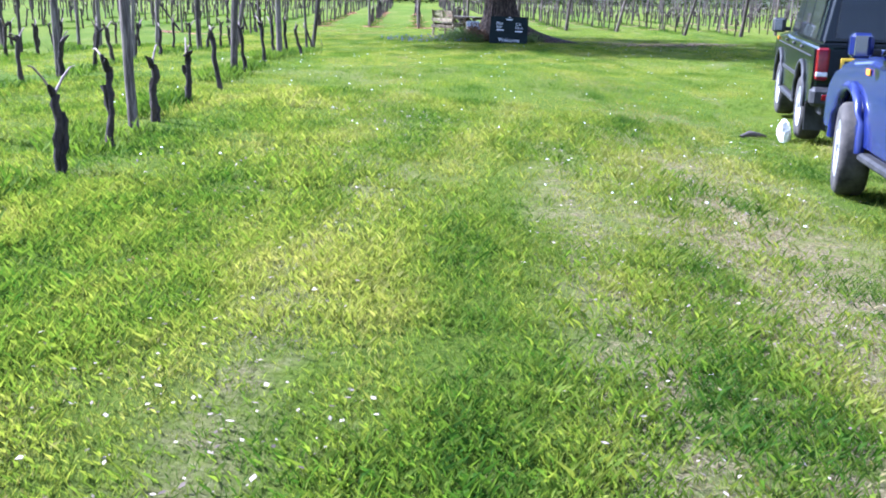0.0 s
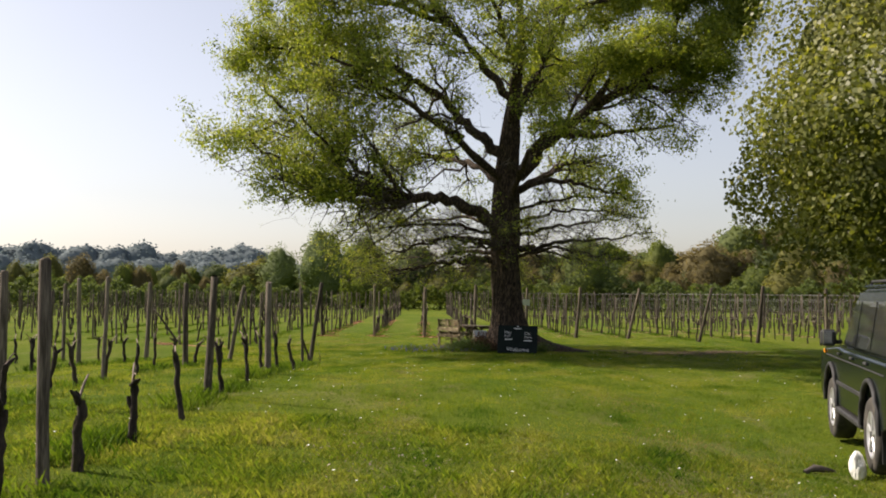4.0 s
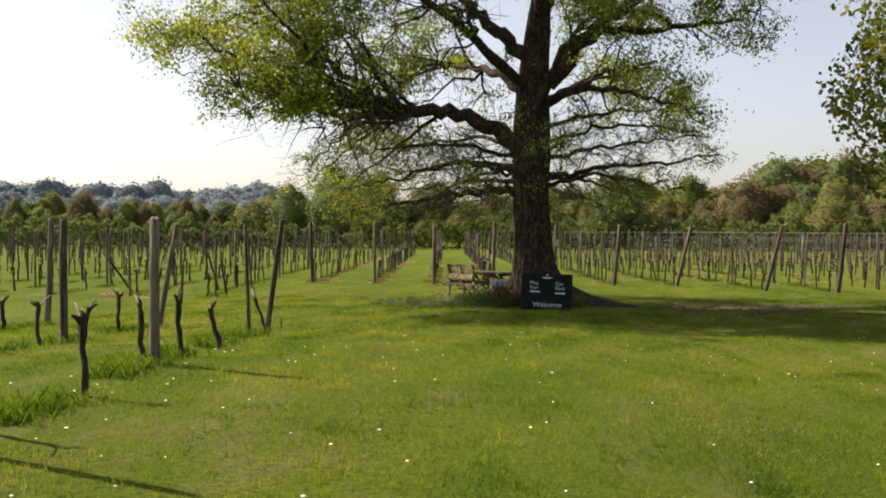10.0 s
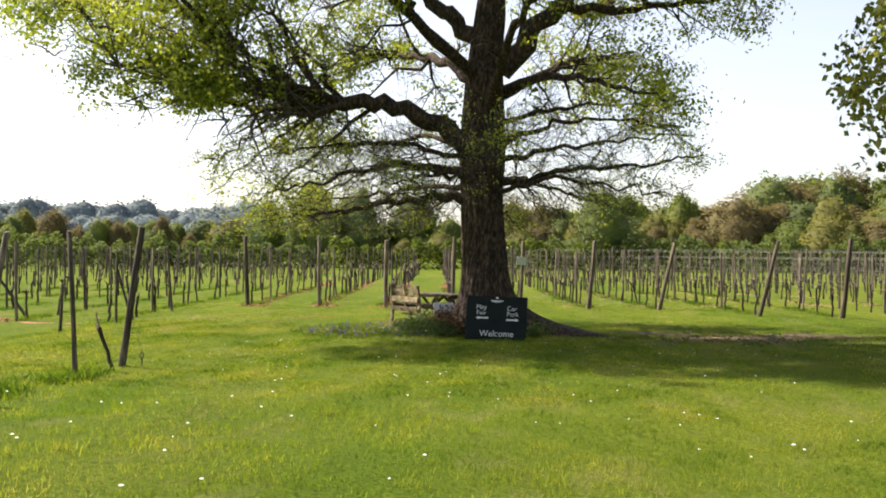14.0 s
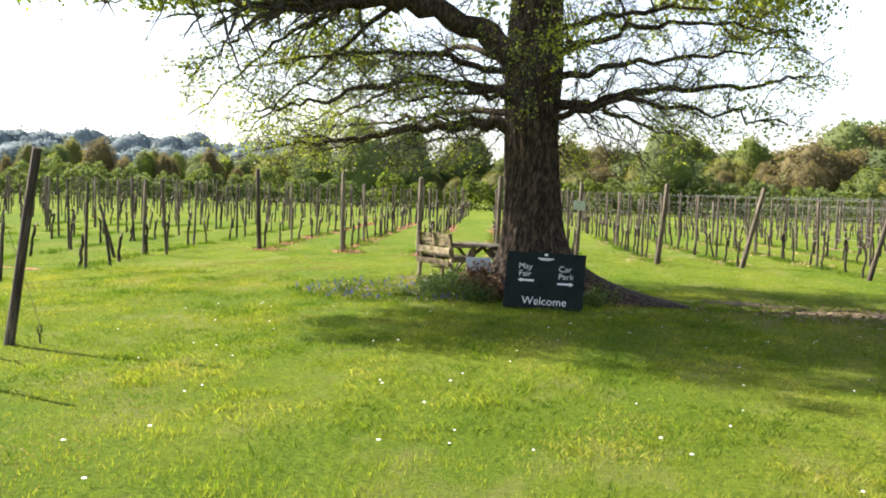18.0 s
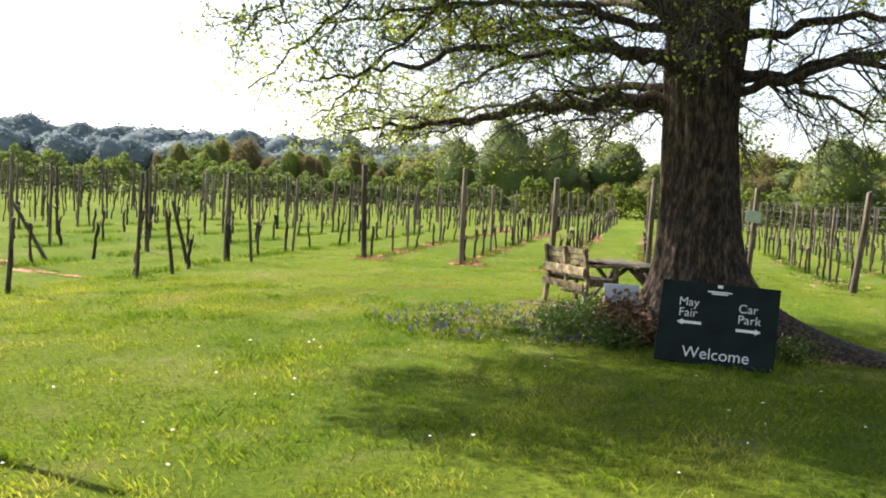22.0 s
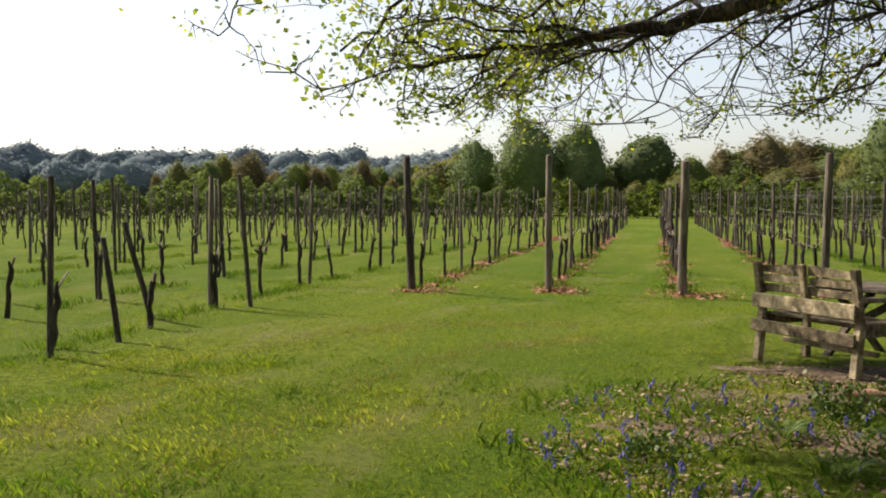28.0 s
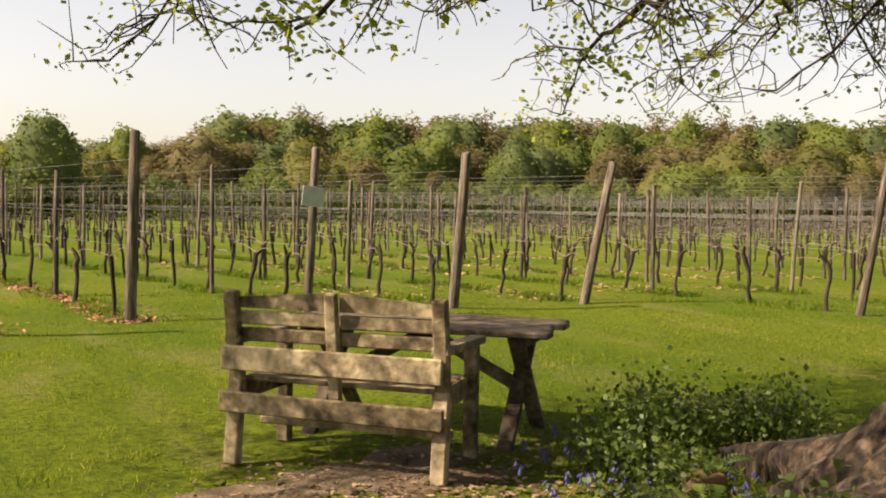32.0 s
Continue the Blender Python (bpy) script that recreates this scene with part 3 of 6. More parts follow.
# mulch under the rows
def mulch(u, ya, yb, seed, width=0.5):
    rng = np.random.default_rng(seed)
    n = int((yb - ya) * 260)
    y = rng.uniform(ya, yb, n)
    patch = 0.5 + 0.5 * np.sin(y * 1.1 + seed) * np.sin(y * 0.37 + 2 * seed)
    x = u - TILT_ROW * y + rng.normal(0, width * 0.3, n) * (0.35 + patch)
    c = np.stack([x, y, rise(x, y) + rng.uniform(0.0, 0.03, n)], 1)
    a = rng.normal(0, 1, (n, 3)) * [1, 1, 0.25]
    a /= np.linalg.norm(a, axis=1, keepdims=True)
    b = np.cross(a, [0, 0, 1.0]) + rng.normal(0, 0.25, (n, 3))
    b /= np.linalg.norm(b, axis=1, keepdims=True)
    s = rng.uniform(0.014, 0.045, (n, 1))
    v = np.stack([c - a * s - b * s * 0.4, c + a * s - b * s * 0.3, c + a * s + b * s * 0.4, c - a * s + b * s * 0.35], 1).reshape(-1, 3)
    ob = mesh_object("bark_mulch", v, np.arange(4 * n).reshape(n, 4), M_MULCH)
    return tagged(ob, "reddish brown bark mulch strewn along a vine row", "mulch", kind="stuff")


for k in range(-1, 3):
    mulch(0.42 + 2.05 * k, HEAD.get(k, 35) - 0.2, 66, 300 + k, 0.4)
for k in (-1, 0, 1):
    mulch(0.62 + 2.05 * k, HEAD[k] - 0.5, HEAD[k] + 0.7, 320 + k, 0.8)
mulch(0.42 - 2.05 * 3 - 0.4, 34.8, 35.8, 325, 0.7)

# tall grass at the foot of the rows


def tuft_line(fx, y0, y1, count, spread_x, height, seed):
    rng = np.random.default_rng(seed)
    y = rng.uniform(y0, y1, count)
    clump = np.sin(y * 2.3 + 1.1 * np.sin(y * 0.9 + seed))
    y = y[clump > -0.3]
    x = fx(y) + rng.normal(0, spread_x, len(y))
    return tagged(blades("tall_grass", np.stack([x, y], 1), height, 0.009, M_TUFT, 0.55, seed), "tall uncut green grass at the foot of a vine row", "grass", kind="stuff")


for k in range(0, 6):
    tuft_line(lambda y, k=k: row_x(k, y), 1.5, 26.8, 11000 if k == 0 else 5000, 0.15, 0.13 if k == 0 else 0.11, 400 + k)
for k in range(-6, 8):
    tuft_line(lambda y, k=k: 0.42 + 2.05 * k - TILT_ROW * y, HEAD[k], 58, 4000, 0.14, 0.09, 420 + k)

# ---- trees ----


def wander(a, b, k, rng, sway, droop=0.0):
    """k points from a to b that sway and droop."""
    a, b = np.asarray(a, float), np.asarray(b, float)
    t = np.linspace(0, 1, k)[:, None]
    p = a + (b - a) * t
    length = np.linalg.norm(b - a)
    p[1:] += np.cumsum(rng.normal(0, sway * length / k, (k - 1, 3)), 0)
    p[:, 2] -= droop * length * (t[:, 0] ** 2)
    return p


def grow(limbs, rng, wood, fine, tips, shoots=1.0, lift=0.25, floor=2.0, sub_len=0.42, inner=0.25, centre=(0, 0), slim=1.0):
    """Branches, twigs and leaf sites from the given limbs, each (points, base radius, tip radius)."""
    for pts, r0, r1 in limbs:
        p = np.asarray(pts, float)
        rng = np.random.default_rng(int(abs(p[0].sum() * 1000 + p[-1].sum() * 7770)))
        seg = np.linalg.norm(np.diff(p, axis=0), axis=1)
        cum = np.concatenate([[0], np.cumsum(seg)])
        total = cum[-1]
        n2 = max(4, int(total * 2.6 * shoots))
        for s in range(n2):
            t = rng.uniform(inner, 1.0) * total
            at = np.array([np.interp(t, cum, p[:, a]) for a in range(3)])
            i = min(np.searchsorted(cum, t), len(seg)) - 1
            d = (p[i + 1] - p[i]) / (seg[i] + 1e-9)
            side = rng.normal(0, 1, 3) * [1, 1, 0.7]
            side -= d * side.dot(d)
            side /= np.linalg.norm(side) + 1e-9
            out = np.array([at[0] - centre[0], at[1] - centre[1], 0])
            out /= np.linalg.norm(out) + 1e-6
            way = d * rng.uniform(0.2, 0.8) + side * rng.uniform(0.6, 1.1) + out * 0.25 + [0, 0, lift * rng.uniform(-0.4, 1)]
            way /= np.linalg.norm(way)
            length = max(0.7, total * sub_len * rng.uniform(0.5, 1.1) * (1.15 - 0.6 * t / total))
            b = at + way * length
            b[2] = max(b[2], floor + rng.uniform(0, 0.4))
            while not in_crown(b) and length > 0.3:
                length *= 0.7
                b = at + (b - at) * 0.7
            q = wander(at, b, 7, rng, 0.34, 0.06)
            q[:, 2] = np.maximum(q[:, 2], floor)
            rr = max(0.009, (r0 + (r1 - r0) * t / total) * rng.uniform(0.3, 0.5) * slim)
            wood.add(*tube(q, np.linspace(rr, 0.005, 7), 5))
            n3 = max(6, int(length * 7.0 * shoots))
            for _ in range(n3):
                j = rng.integers(1, 7)
                w3 = (q[j] - q[j - 1]) / (np.linalg.norm(q[j] - q[j - 1]) + 1e-9) * 0.6 + rng.normal(0, 0.6, 3) + [0, 0, lift * 0.3]
                w3 /= np.linalg.norm(w3)
                l3 = length * rng.uniform(0.18, 0.45)
                e = q[j] + w3 * l3
                e[2] = max(e[2], floor)
                if not in_crown(e):
                    continue
                q3 = wander(q[j], e, 5, rng, 0.25, 0.04)
                q3[:, 2] = np.maximum(q3[:, 2], floor)
                fine.add(*tube(q3, np.linspace(max(0.006, rr * 0.35), 0.003, 5), 3))
                tips.append(q3[2:])
                for _ in range(2):
                    j2 = rng.integers(1, 5)
                    e2 = q3[j2] + rng.normal(0, 0.5, 3) * l3 * 0.6
                    e2[2] = max(e2[2], floor)
                    if not in_crown(e2):
                        continue
                    q4 = wander(q3[j2], e2, 4, rng, 0.2)
                    q4[:, 2] = np.maximum(q4[:, 2], floor - 0.05)
                    fine.add(*tube(q4, np.linspace(0.0045, 0.002, 4), 3))
                    tips.append(q4[1:])


OAK = Vector((1.35, 34.45, 0))


def in_crown(p):
    """Whether a point lies within the spread of the oak's crown."""
    z = p[2]
    left = np.interp(z, (2.0, 2.6, 3.2, 3.8, 5.0, 6.0, 7.0, 9.0, 11.0), (5.2, 6.4, 7.2, 7.5, 8.2, 9.2, 10.2, 9.8, 8.8))
    right = np.interp(z, (2.5, 3.5, 4.6, 6.0, 7.7, 9.2), (4.6, 4.7, 4.3, 5.9, 6.9, 7.6))
    return -left < p[0] < right


def oak_trunk():
    """The bole with its flaring buttress roots and furrowed bark."""
    sides, zs = 84, np.concatenate([np.linspace(-0.15, 1.2, 24), np.linspace(1.35, 13.0, 40)])
    a = np.linspace(0, 2 * np.pi, sides, endpoint=False)
    roots = [(-0.28, 2.0, 0.24, 0.27), (-0.55, 1.25, 0.3, 0.4), (-1.4, 0.5, 0.3, 0.35), (-2.35, 0.5, 0.36, 0.4), (-2.95, 0.55, 0.24, 0.35), (0.6, 0.8, 0.3, 0.3)]
    # blunt, knuckled buttresses with a flat top: bearing, reach, width, height
    burrs = [(1.72, 1.15, 0.24, 0.34), (2.25, 0.62, 0.27, 0.5), (2.78, 0.72, 0.22, 0.44), (3.2, 0.4, 0.2, 0.36)]
    rows = []
    lean_x = np.interp(zs, [0, 2.5, 4.2, 5.9, 7.2, 8.6, 10.1, 13], [0, -0.08, -0.12, -0.02, 0.08, 0.25, 0.4, 0.1])
    lean_y = np.interp(zs, [0, 3, 6, 9, 13], [0, 0.05, 0.1, 0.2, 0.2])
    rad = np.interp(zs, [-0.2, 0.3, 0.9, 1.6, 2.6, 3.6, 4.4, 5.6, 6.6, 8.0, 10, 13], [0.68, 0.56, 0.475, 0.45, 0.43, 0.46, 0.44, 0.36, 0.32, 0.2, 0.13, 0.03])
    for z, lx, ly, r in zip(zs, lean_x, lean_y, rad):
        swell = np.zeros(sides)
        for ang, reach, wide, fall in roots:
            da = np.angle(np.exp(1j * (a - ang)))
            swell += reach * np.exp(-(da / wide) ** 2) * np.exp(-max(z, 0) / fall) * 0.8
        for ang, reach, wide, high in burrs:
            da = np.angle(np.exp(1j * (a - ang)))
            knuckle = 1 + 0.14 * np.sin(a * 23 + z * 9) + 0.1 * np.sin(a * 13 - z * 17)
            swell += reach * knuckle * np.exp(-(da / wide) ** 2) * np.exp(-(max(z, 0) / high) ** 2.6) * 0.8
        furrow = 0.018 * np.sin(a * 19 + 1.5 * np.sin(z * 2.1)) + 0.012 * np.sin(a * 11 - z * 1.3)
        lump = 0.03 * np.sin(a * 3 + z * 1.9) + 0.02 * np.sin(a * 5 - z * 2.7)
        rr = r * (1 + lump) + swell + furrow * min(1, r / 0.4)
        rows.append(np.stack([lx + rr * np.cos(a), ly + rr * np.sin(a), np.full(sides, z)], 1))
    v = np.concatenate(rows)
    i = np.arange((len(zs) - 1) * sides)
    j = (i // sides) * sides + (i % sides + 1) % sides
    return v, np.stack([i, j, j + sides, i + sides], 1)


oak = empty("oak_tree", Matrix.Translation(OAK))
tagged(oak, "broad old oak tree with dark furrowed trunk and fresh spring leaves", "tree")
tv, tf = oak_trunk()
mesh_object("trunk", tv, tf, M_BARK, True, oak)
orng = np.random.default_rng(3)
OAK_LIMBS = []


def limb(points, r0, r1):
    """A main limb through a few joints, smoothed and gnarled."""
    c = np.asarray(points, float)
    k = 6 * (len(c) - 1) + 1
    orng = np.random.default_rng(int(abs(c.sum() * 1000)))
    t = np.linspace(0, len(c) - 1, k)
    p = np.stack([np.interp(t, np.arange(len(c)), c[:, a]) for a in range(3)], 1)
    for _ in range(3):
        p[1:-1] = (p[:-2] + 2 * p[1:-1] + p[2:]) / 4
    p[2:-1] += orng.normal(0, 0.035 + 0.06 * r0, (k - 3, 3))
    r = (r1 + (r0 - r1) * np.linspace(1, 0, k) ** 1.35) * (1 + orng.normal(0, 0.05, k))
    OAK_LIMBS.append((p, r0, r1))
    v, f = tube(p, r, 12, orng, 0.05)
    mesh_object("limb", v, f, M_BARK, True, oak)


# joints relative to the foot of the trunk
limb([(-0.2, 0, 3.6), (-0.95, -0.4, 4.35), (-2.3, -0.8, 4.7), (-3.8, -1.2, 4.55), (-5.2, -1.5, 5.6), (-6.3, -1.7, 6.8), (-7.5, -1.6, 8.1)], 0.25, 0.05)
limb([(-0.05, 0, 6.0), (-1.0, 0.3, 6.8), (-2.0, 0.5, 7.9), (-3.2, 0.6, 8.8), (-5.2, 0.5, 9.7), (-7.6, 0.3, 10.2)], 0.2, 0.05)
limb([(0.3, 0, 5.4), (1.2, -0.3, 6.6), (2.3, -0.5, 7.3), (3.9, -0.6, 8.2), (5.0, -0.6, 9.0), (6.2, -0.5, 9.7), (7.2, -0.3, 10.6)], 0.23, 0.05)
limb([(0.25, -0.1, 5.0), (1.5, -0.6, 5.3), (2.6, -1.0, 5.0), (3.6, -1.3, 4.6)], 0.12, 0.02)
limb([(-3.8, -1.2, 4.6), (-4.7, -0.6, 4.6), (-5.6, -0.1, 4.9), (-6.4, 0.2, 5.4)], 0.11, 0.03)
limb([(-3.2, -1.0, 4.6), (-4.2, -2.4, 5.2), (-5.0, -3.6, 5.9), (-5.6, -4.6, 6.6)], 0.11, 0.03)
limb([(-3.2, 0.6, 8.8), (-4.4, 1.4, 8.6), (-5.9, 1.4, 8.7), (-7.9, 1.2, 8.9)], 0.1, 0.03)
limb([(1.5, -0.35, 6.7), (2.8, 0.4, 6.8), (4.2, 0.8, 7.0), (5.3, 1.1, 7.2)], 0.12, 0.03)
limb([(3.9, -0.6, 8.2), (4.8, -1.0, 7.9), (5.8, -1.2, 7.8)], 0.1, 0.025)
limb([(2.3, -0.5, 7.3), (3.2, -1.6, 8.4), (4.2, -2.6, 9.4)], 0.11, 0.03)
limb([(2.3, -0.5, 7.3), (3.4, 0.8, 8.6), (4.6, 1.8, 9.6)], 0.11, 0.03)
limb([(5.0, -0.6, 9.0), (5.2, -0.4, 10.2), (5.3, 0.2, 11.8), (5.2, 0.5, 13.0)], 0.1, 0.03)
limb([(0.15, 0.1, 7.8), (-0.8, 0.2, 9.0), (-1.9, 0.3, 10.4), (-3.1, 0.2, 11.8), (-4.0, 0.1, 13.2)], 0.15, 0.04)
limb([(0.3, 0.1, 7.6), (1.2, 0.4, 9.2), (1.8, 0.6, 10.8), (2.4, 0.7, 13.0)], 0.15, 0.04)
limb([(0.1, 0.2, 7.0), (0.5, 1.8, 8.4), (0.9, 3.6, 9.6), (1.0, 5.6, 10.4)], 0.16, 0.04)
limb([(0.1, -0.2, 7.2), (0.3, -1.6, 8.6), (-0.2, -3.2, 9.6), (-0.6, -5.2, 10.2)], 0.16, 0.04)
limb([(-0.1, 0.3, 5.2), (-1.4, 2.0, 6.2), (-2.8, 3.8, 6.6), (-4.2, 5.4, 6.8)], 0.15, 0.04)
limb([(0.3, 0.3, 5.0), (1.5, 2.0, 5.9), (2.6, 3.4, 6.4), (3.4, 4.4, 6.7)], 0.14, 0.04)
limb([(0.1, -0.3, 4.8), (0.4, -1.8, 5.5), (1.0, -3.2, 6.1), (1.4, -4.4, 6.4)], 0.13, 0.03)
limb([(-0.3, -0.2, 5.4), (-1.6, -1.8, 6.4), (-3.2, -3.4, 7.4), (-4.8, -4.6, 8.2)], 0.14, 0.04)
limb([(-3.2, 0.6, 8.8), (-5.0, -0.6, 9.2), (-6.5, -1.4, 9.3), (-7.9, -1.6, 9.2)], 0.1, 0.025)
limb([(-1.9, 0.3, 10.4), (-3.6, -0.8, 10.8), (-5.6, -1.4, 11.2), (-7.0, -1.6, 11.3)], 0.1, 0.025)
limb([(1.8, 0.6, 10.8), (3.6, 0.0, 11.2), (5.6, -0.4, 11.5)], 0.1, 0.025)
limb([(-3.8, -1.2, 4.6), (-5.2, -2.4, 5.0), (-6.4, -3.2, 5.5), (-7.6, -3.4, 6.2)], 0.1, 0.025)
limb([(-1.9, 0.3, 10.4), (-3.4, -2.0, 10.8), (-5.0, -3.6, 11.3), (-6.4, -5.0, 11.5)], 0.1, 0.025)
# the low, level boughs
HIGH_LIMBS = list(OAK_LIMBS)
limb([(-0.35, 0, 2.75), (-1.4, 0.1, 2.8), (-2.7, 0.1, 2.6), (-3.7, 0.1, 2.4), (-4.8, 0.2, 2.35)], 0.12, 0.015)
limb([(-0.3, -0.2, 3.2), (-1.6, -1.0, 3.45), (-2.6, -1.4, 3.2), (-3.6, -1.7, 2.9), (-4.2, -1.9, 2.8)], 0.075, 0.015)
limb([(0.35, 0, 3.1), (1.8, -0.1, 3.35), (2.9, 0, 3.4), (3.8, 0.2, 3.6), (4.5, 0.3, 3.7)], 0.075, 0.015)
limb([(0.3, -0.2, 2.9), (1.4, -1.2, 3.1), (2.6, -2.0, 2.9), (3.5, -2.6, 2.7)], 0.06, 0.012)
limb([(-0.25, 0.3, 3.0), (-1.2, 1.2, 3.15), (-2.6, 2.3, 3.0), (-4.0, 3.2, 2.9), (-5.3, 3.8, 3.0)], 0.075, 0.012)
limb([(-0.25, 0.3, 3.9), (-1.6, 1.6, 4.3), (-3.2, 3.0, 4.2), (-4.8, 4.4, 4.1)], 0.075, 0.012)
limb([(-0.2, 0.3, 2.7), (-0.9, 1.2, 2.85), (-1.5, 2.3, 2.6), (-1.9, 3.4, 2.3)], 0.06, 0.012)
limb([(0.05, 0.4, 2.8), (0.1, 1.7, 2.9), (0.3, 3.0, 2.6), (0.5, 4.0, 2.4)], 0.06, 0.012)
limb([(0.2, 0.35, 3.2), (1.0, 1.8, 3.3), (2.0, 3.2, 3.0), (2.8, 4.2, 2.8)], 0.07, 0.012)
limb([(-0.2, 0.3, 3.4), (-2.0, 0.9, 3.6), (-3.4, 1.4, 3.2), (-4.5, 1.9, 2.9)], 0.07, 0.012)
limb([(-0.3, -0.1, 3.6), (-1.7, -0.5, 3.9), (-3.2, -0.7, 3.8), (-4.8, -0.8, 3.6)], 0.07, 0.012)
limb([(0.3, 0.1, 3.6), (1.6, 0.4, 3.9), (3.0, 0.8, 4.1), (4.4, 1.0, 4.2)], 0.07, 0.012)
limb([(-0.1, -0.35, 3.0), (-0.6, -1.5, 3.2), (-1.2, -2.8, 3.0), (-1.6, -3.8, 2.8)], 0.06, 0.012)
limb([(0.1, -0.35, 3.5), (0.5, -1.6, 3.8), (0.7, -3.0, 3.7), (0.6, -4.2, 3.5)], 0.06, 0.012)
limb([(0.3, 0.1, 4.0), (1.6, -0.8, 4.3), (2.9, -1.5, 4.2), (3.8, -1.9, 4.0)], 0.06, 0.012)
limb([(0.3, 0.2, 4.4), (1.7, 0.6, 4.8), (2.9, 1.0, 4.9), (3.9, 1.2, 4.8)], 0.06, 0.012)
limb([(-3.0, -0.9, 4.6), (-4.0, -0.7, 4.2), (-4.9, -0.6, 3.5), (-5.9, -0.5, 2.8)], 0.05, 0.01)
limb([(-2.3, -0.8, 4.6), (-3.4, -0.2, 3.9), (-4.5, 0.2, 3.1), (-5.4, 0.4, 2.5)], 0.05, 0.01)
limb([(-3.6, -1.1, 4.6), (-4.4, -1.5, 4.2), (-4.9, -1.7, 3.7), (-5.3, -1.8, 3.3)], 0.045, 0.01)
limb([(-3.4, -1.1, 4.6), (-4.1, -2.1, 4.7), (-4.8, -2.8, 4.7), (-5.2, -3.3, 4.8)], 0.05, 0.012)
LOW_LIMBS = OAK_LIMBS[len(HIGH_LIMBS):]
owood, ofine, otips = Pile(), Pile(), []
grow(HIGH_LIMBS, orng, owood, ofine, otips, shoots=1.0, floor=3.0)
ltips = []
grow(LOW_LIMBS, orng, owood, ofine, ltips, shoots=1.5, floor=1.98, inner=0.06, sub_len=0.34, lift=0.2, slim=0.7)
otips += ltips
tagged(owood.object("branches", M_BARK, True, oak), "dark crooked oak branches", kind="stuff")
tagged(ofine.object("twigs", M_TWIG, False, oak), "fine grey-brown twigs", kind="stuff")


def tufts(sites, share, per, spread_r, rng):
    """Leaves gathered in tufts round a share of the twig ends; gives places and the way out of each tuft."""
    c = sites[rng.uniform(0, 1, len(sites)) < share]
    size = rng.uniform(0.6, 1.35, len(c))
    n = np.maximum(3, (per * size ** 2).astype(int))
    d = rng.normal(0, 1, (n.sum(), 3)) * [1, 1, 0.7]
    return np.repeat(c, n, 0) + d * spread_r * np.repeat(size, n)[:, None], d


ends = np.array([t[-1] for t in otips] + [t[-2] for t in otips[::2]])
limb_ends = np.concatenate([np.repeat(p[-7:], 5, 0) + orng.normal(0, 0.2, (35, 3)) for p, _, _ in OAK_LIMBS])
ends = ends[(np.hypot(ends[:, 0], ends[:, 1]) > 1.0) | (ends[:, 2] > 8)]
low = ends[:, 2] < 4.3
near, high = ends[low], ends[~low]
# fresh sprigs on the low boughs, thicker tufts of foliage higher up and further out
near, near_out = tufts(near, np.interp(np.hypot(near[:, 0], near[:, 1]), (1.5, 4.0, 6.0), (0.2, 0.4, 0.6)), 5, 0.05, orng)
reach = np.hypot(np.hypot(high[:, 0], high[:, 1]), np.maximum(0, high[:, 2] - 7) * 1.2)
share = np.interp(reach, (1.5, 3.5, 6.0, 8.5), (0.06, 0.18, 0.28, 0.5)) * np.interp(high[:, 2], (8.0, 10.0), (1.0, 1.4)) * np.minimum(1, np.interp(high[:, 2], (4.3, 5.5, 7.5), (0.25, 0.45, 1.0)) * np.interp(high[:, 0], (-6, -3.5), (1.3, 1.0))) * np.interp(high[:, 0], (-4, -1, 1, 4), (0.34, 0.3, 0.52, 0.62)) * np.where(high[:, 2] > 8.3, np.interp(high[:, 0], (-2, 4), (1.3, 2.6)), 1.0)
share *= np.where((high[:, 1] < -1.5) & (high[:, 2] > 6.5), 1.2, 1.0) * np.where((high[:, 1] < -1.2) & (high[:, 0] < -3.6) & (high[:, 2] < 8), 1.15, 1.0)
share = np.where(reach > 5.5, np.maximum(share, 0.14), share)
high, high_out = tufts(high, share, 66, 0.2, orng)
tipped, _ = tufts(limb_ends, 1.0, 12, 0.1, orng)
for c, size, face in ((near, 0.042, None), (tipped, 0.06, None), (high, 0.088, high_out + (high - [0, 0, 6.5]) * 0.06 + [0, 0, 0.3])):
    lv, lf = leaf_quads(c, size, orng, aspect=0.62, facing=face)
    tagged(mesh_object("leaves", lv, lf, M_OAKLEAF, False, oak), "fresh yellow-green oak leaves", kind="stuff")


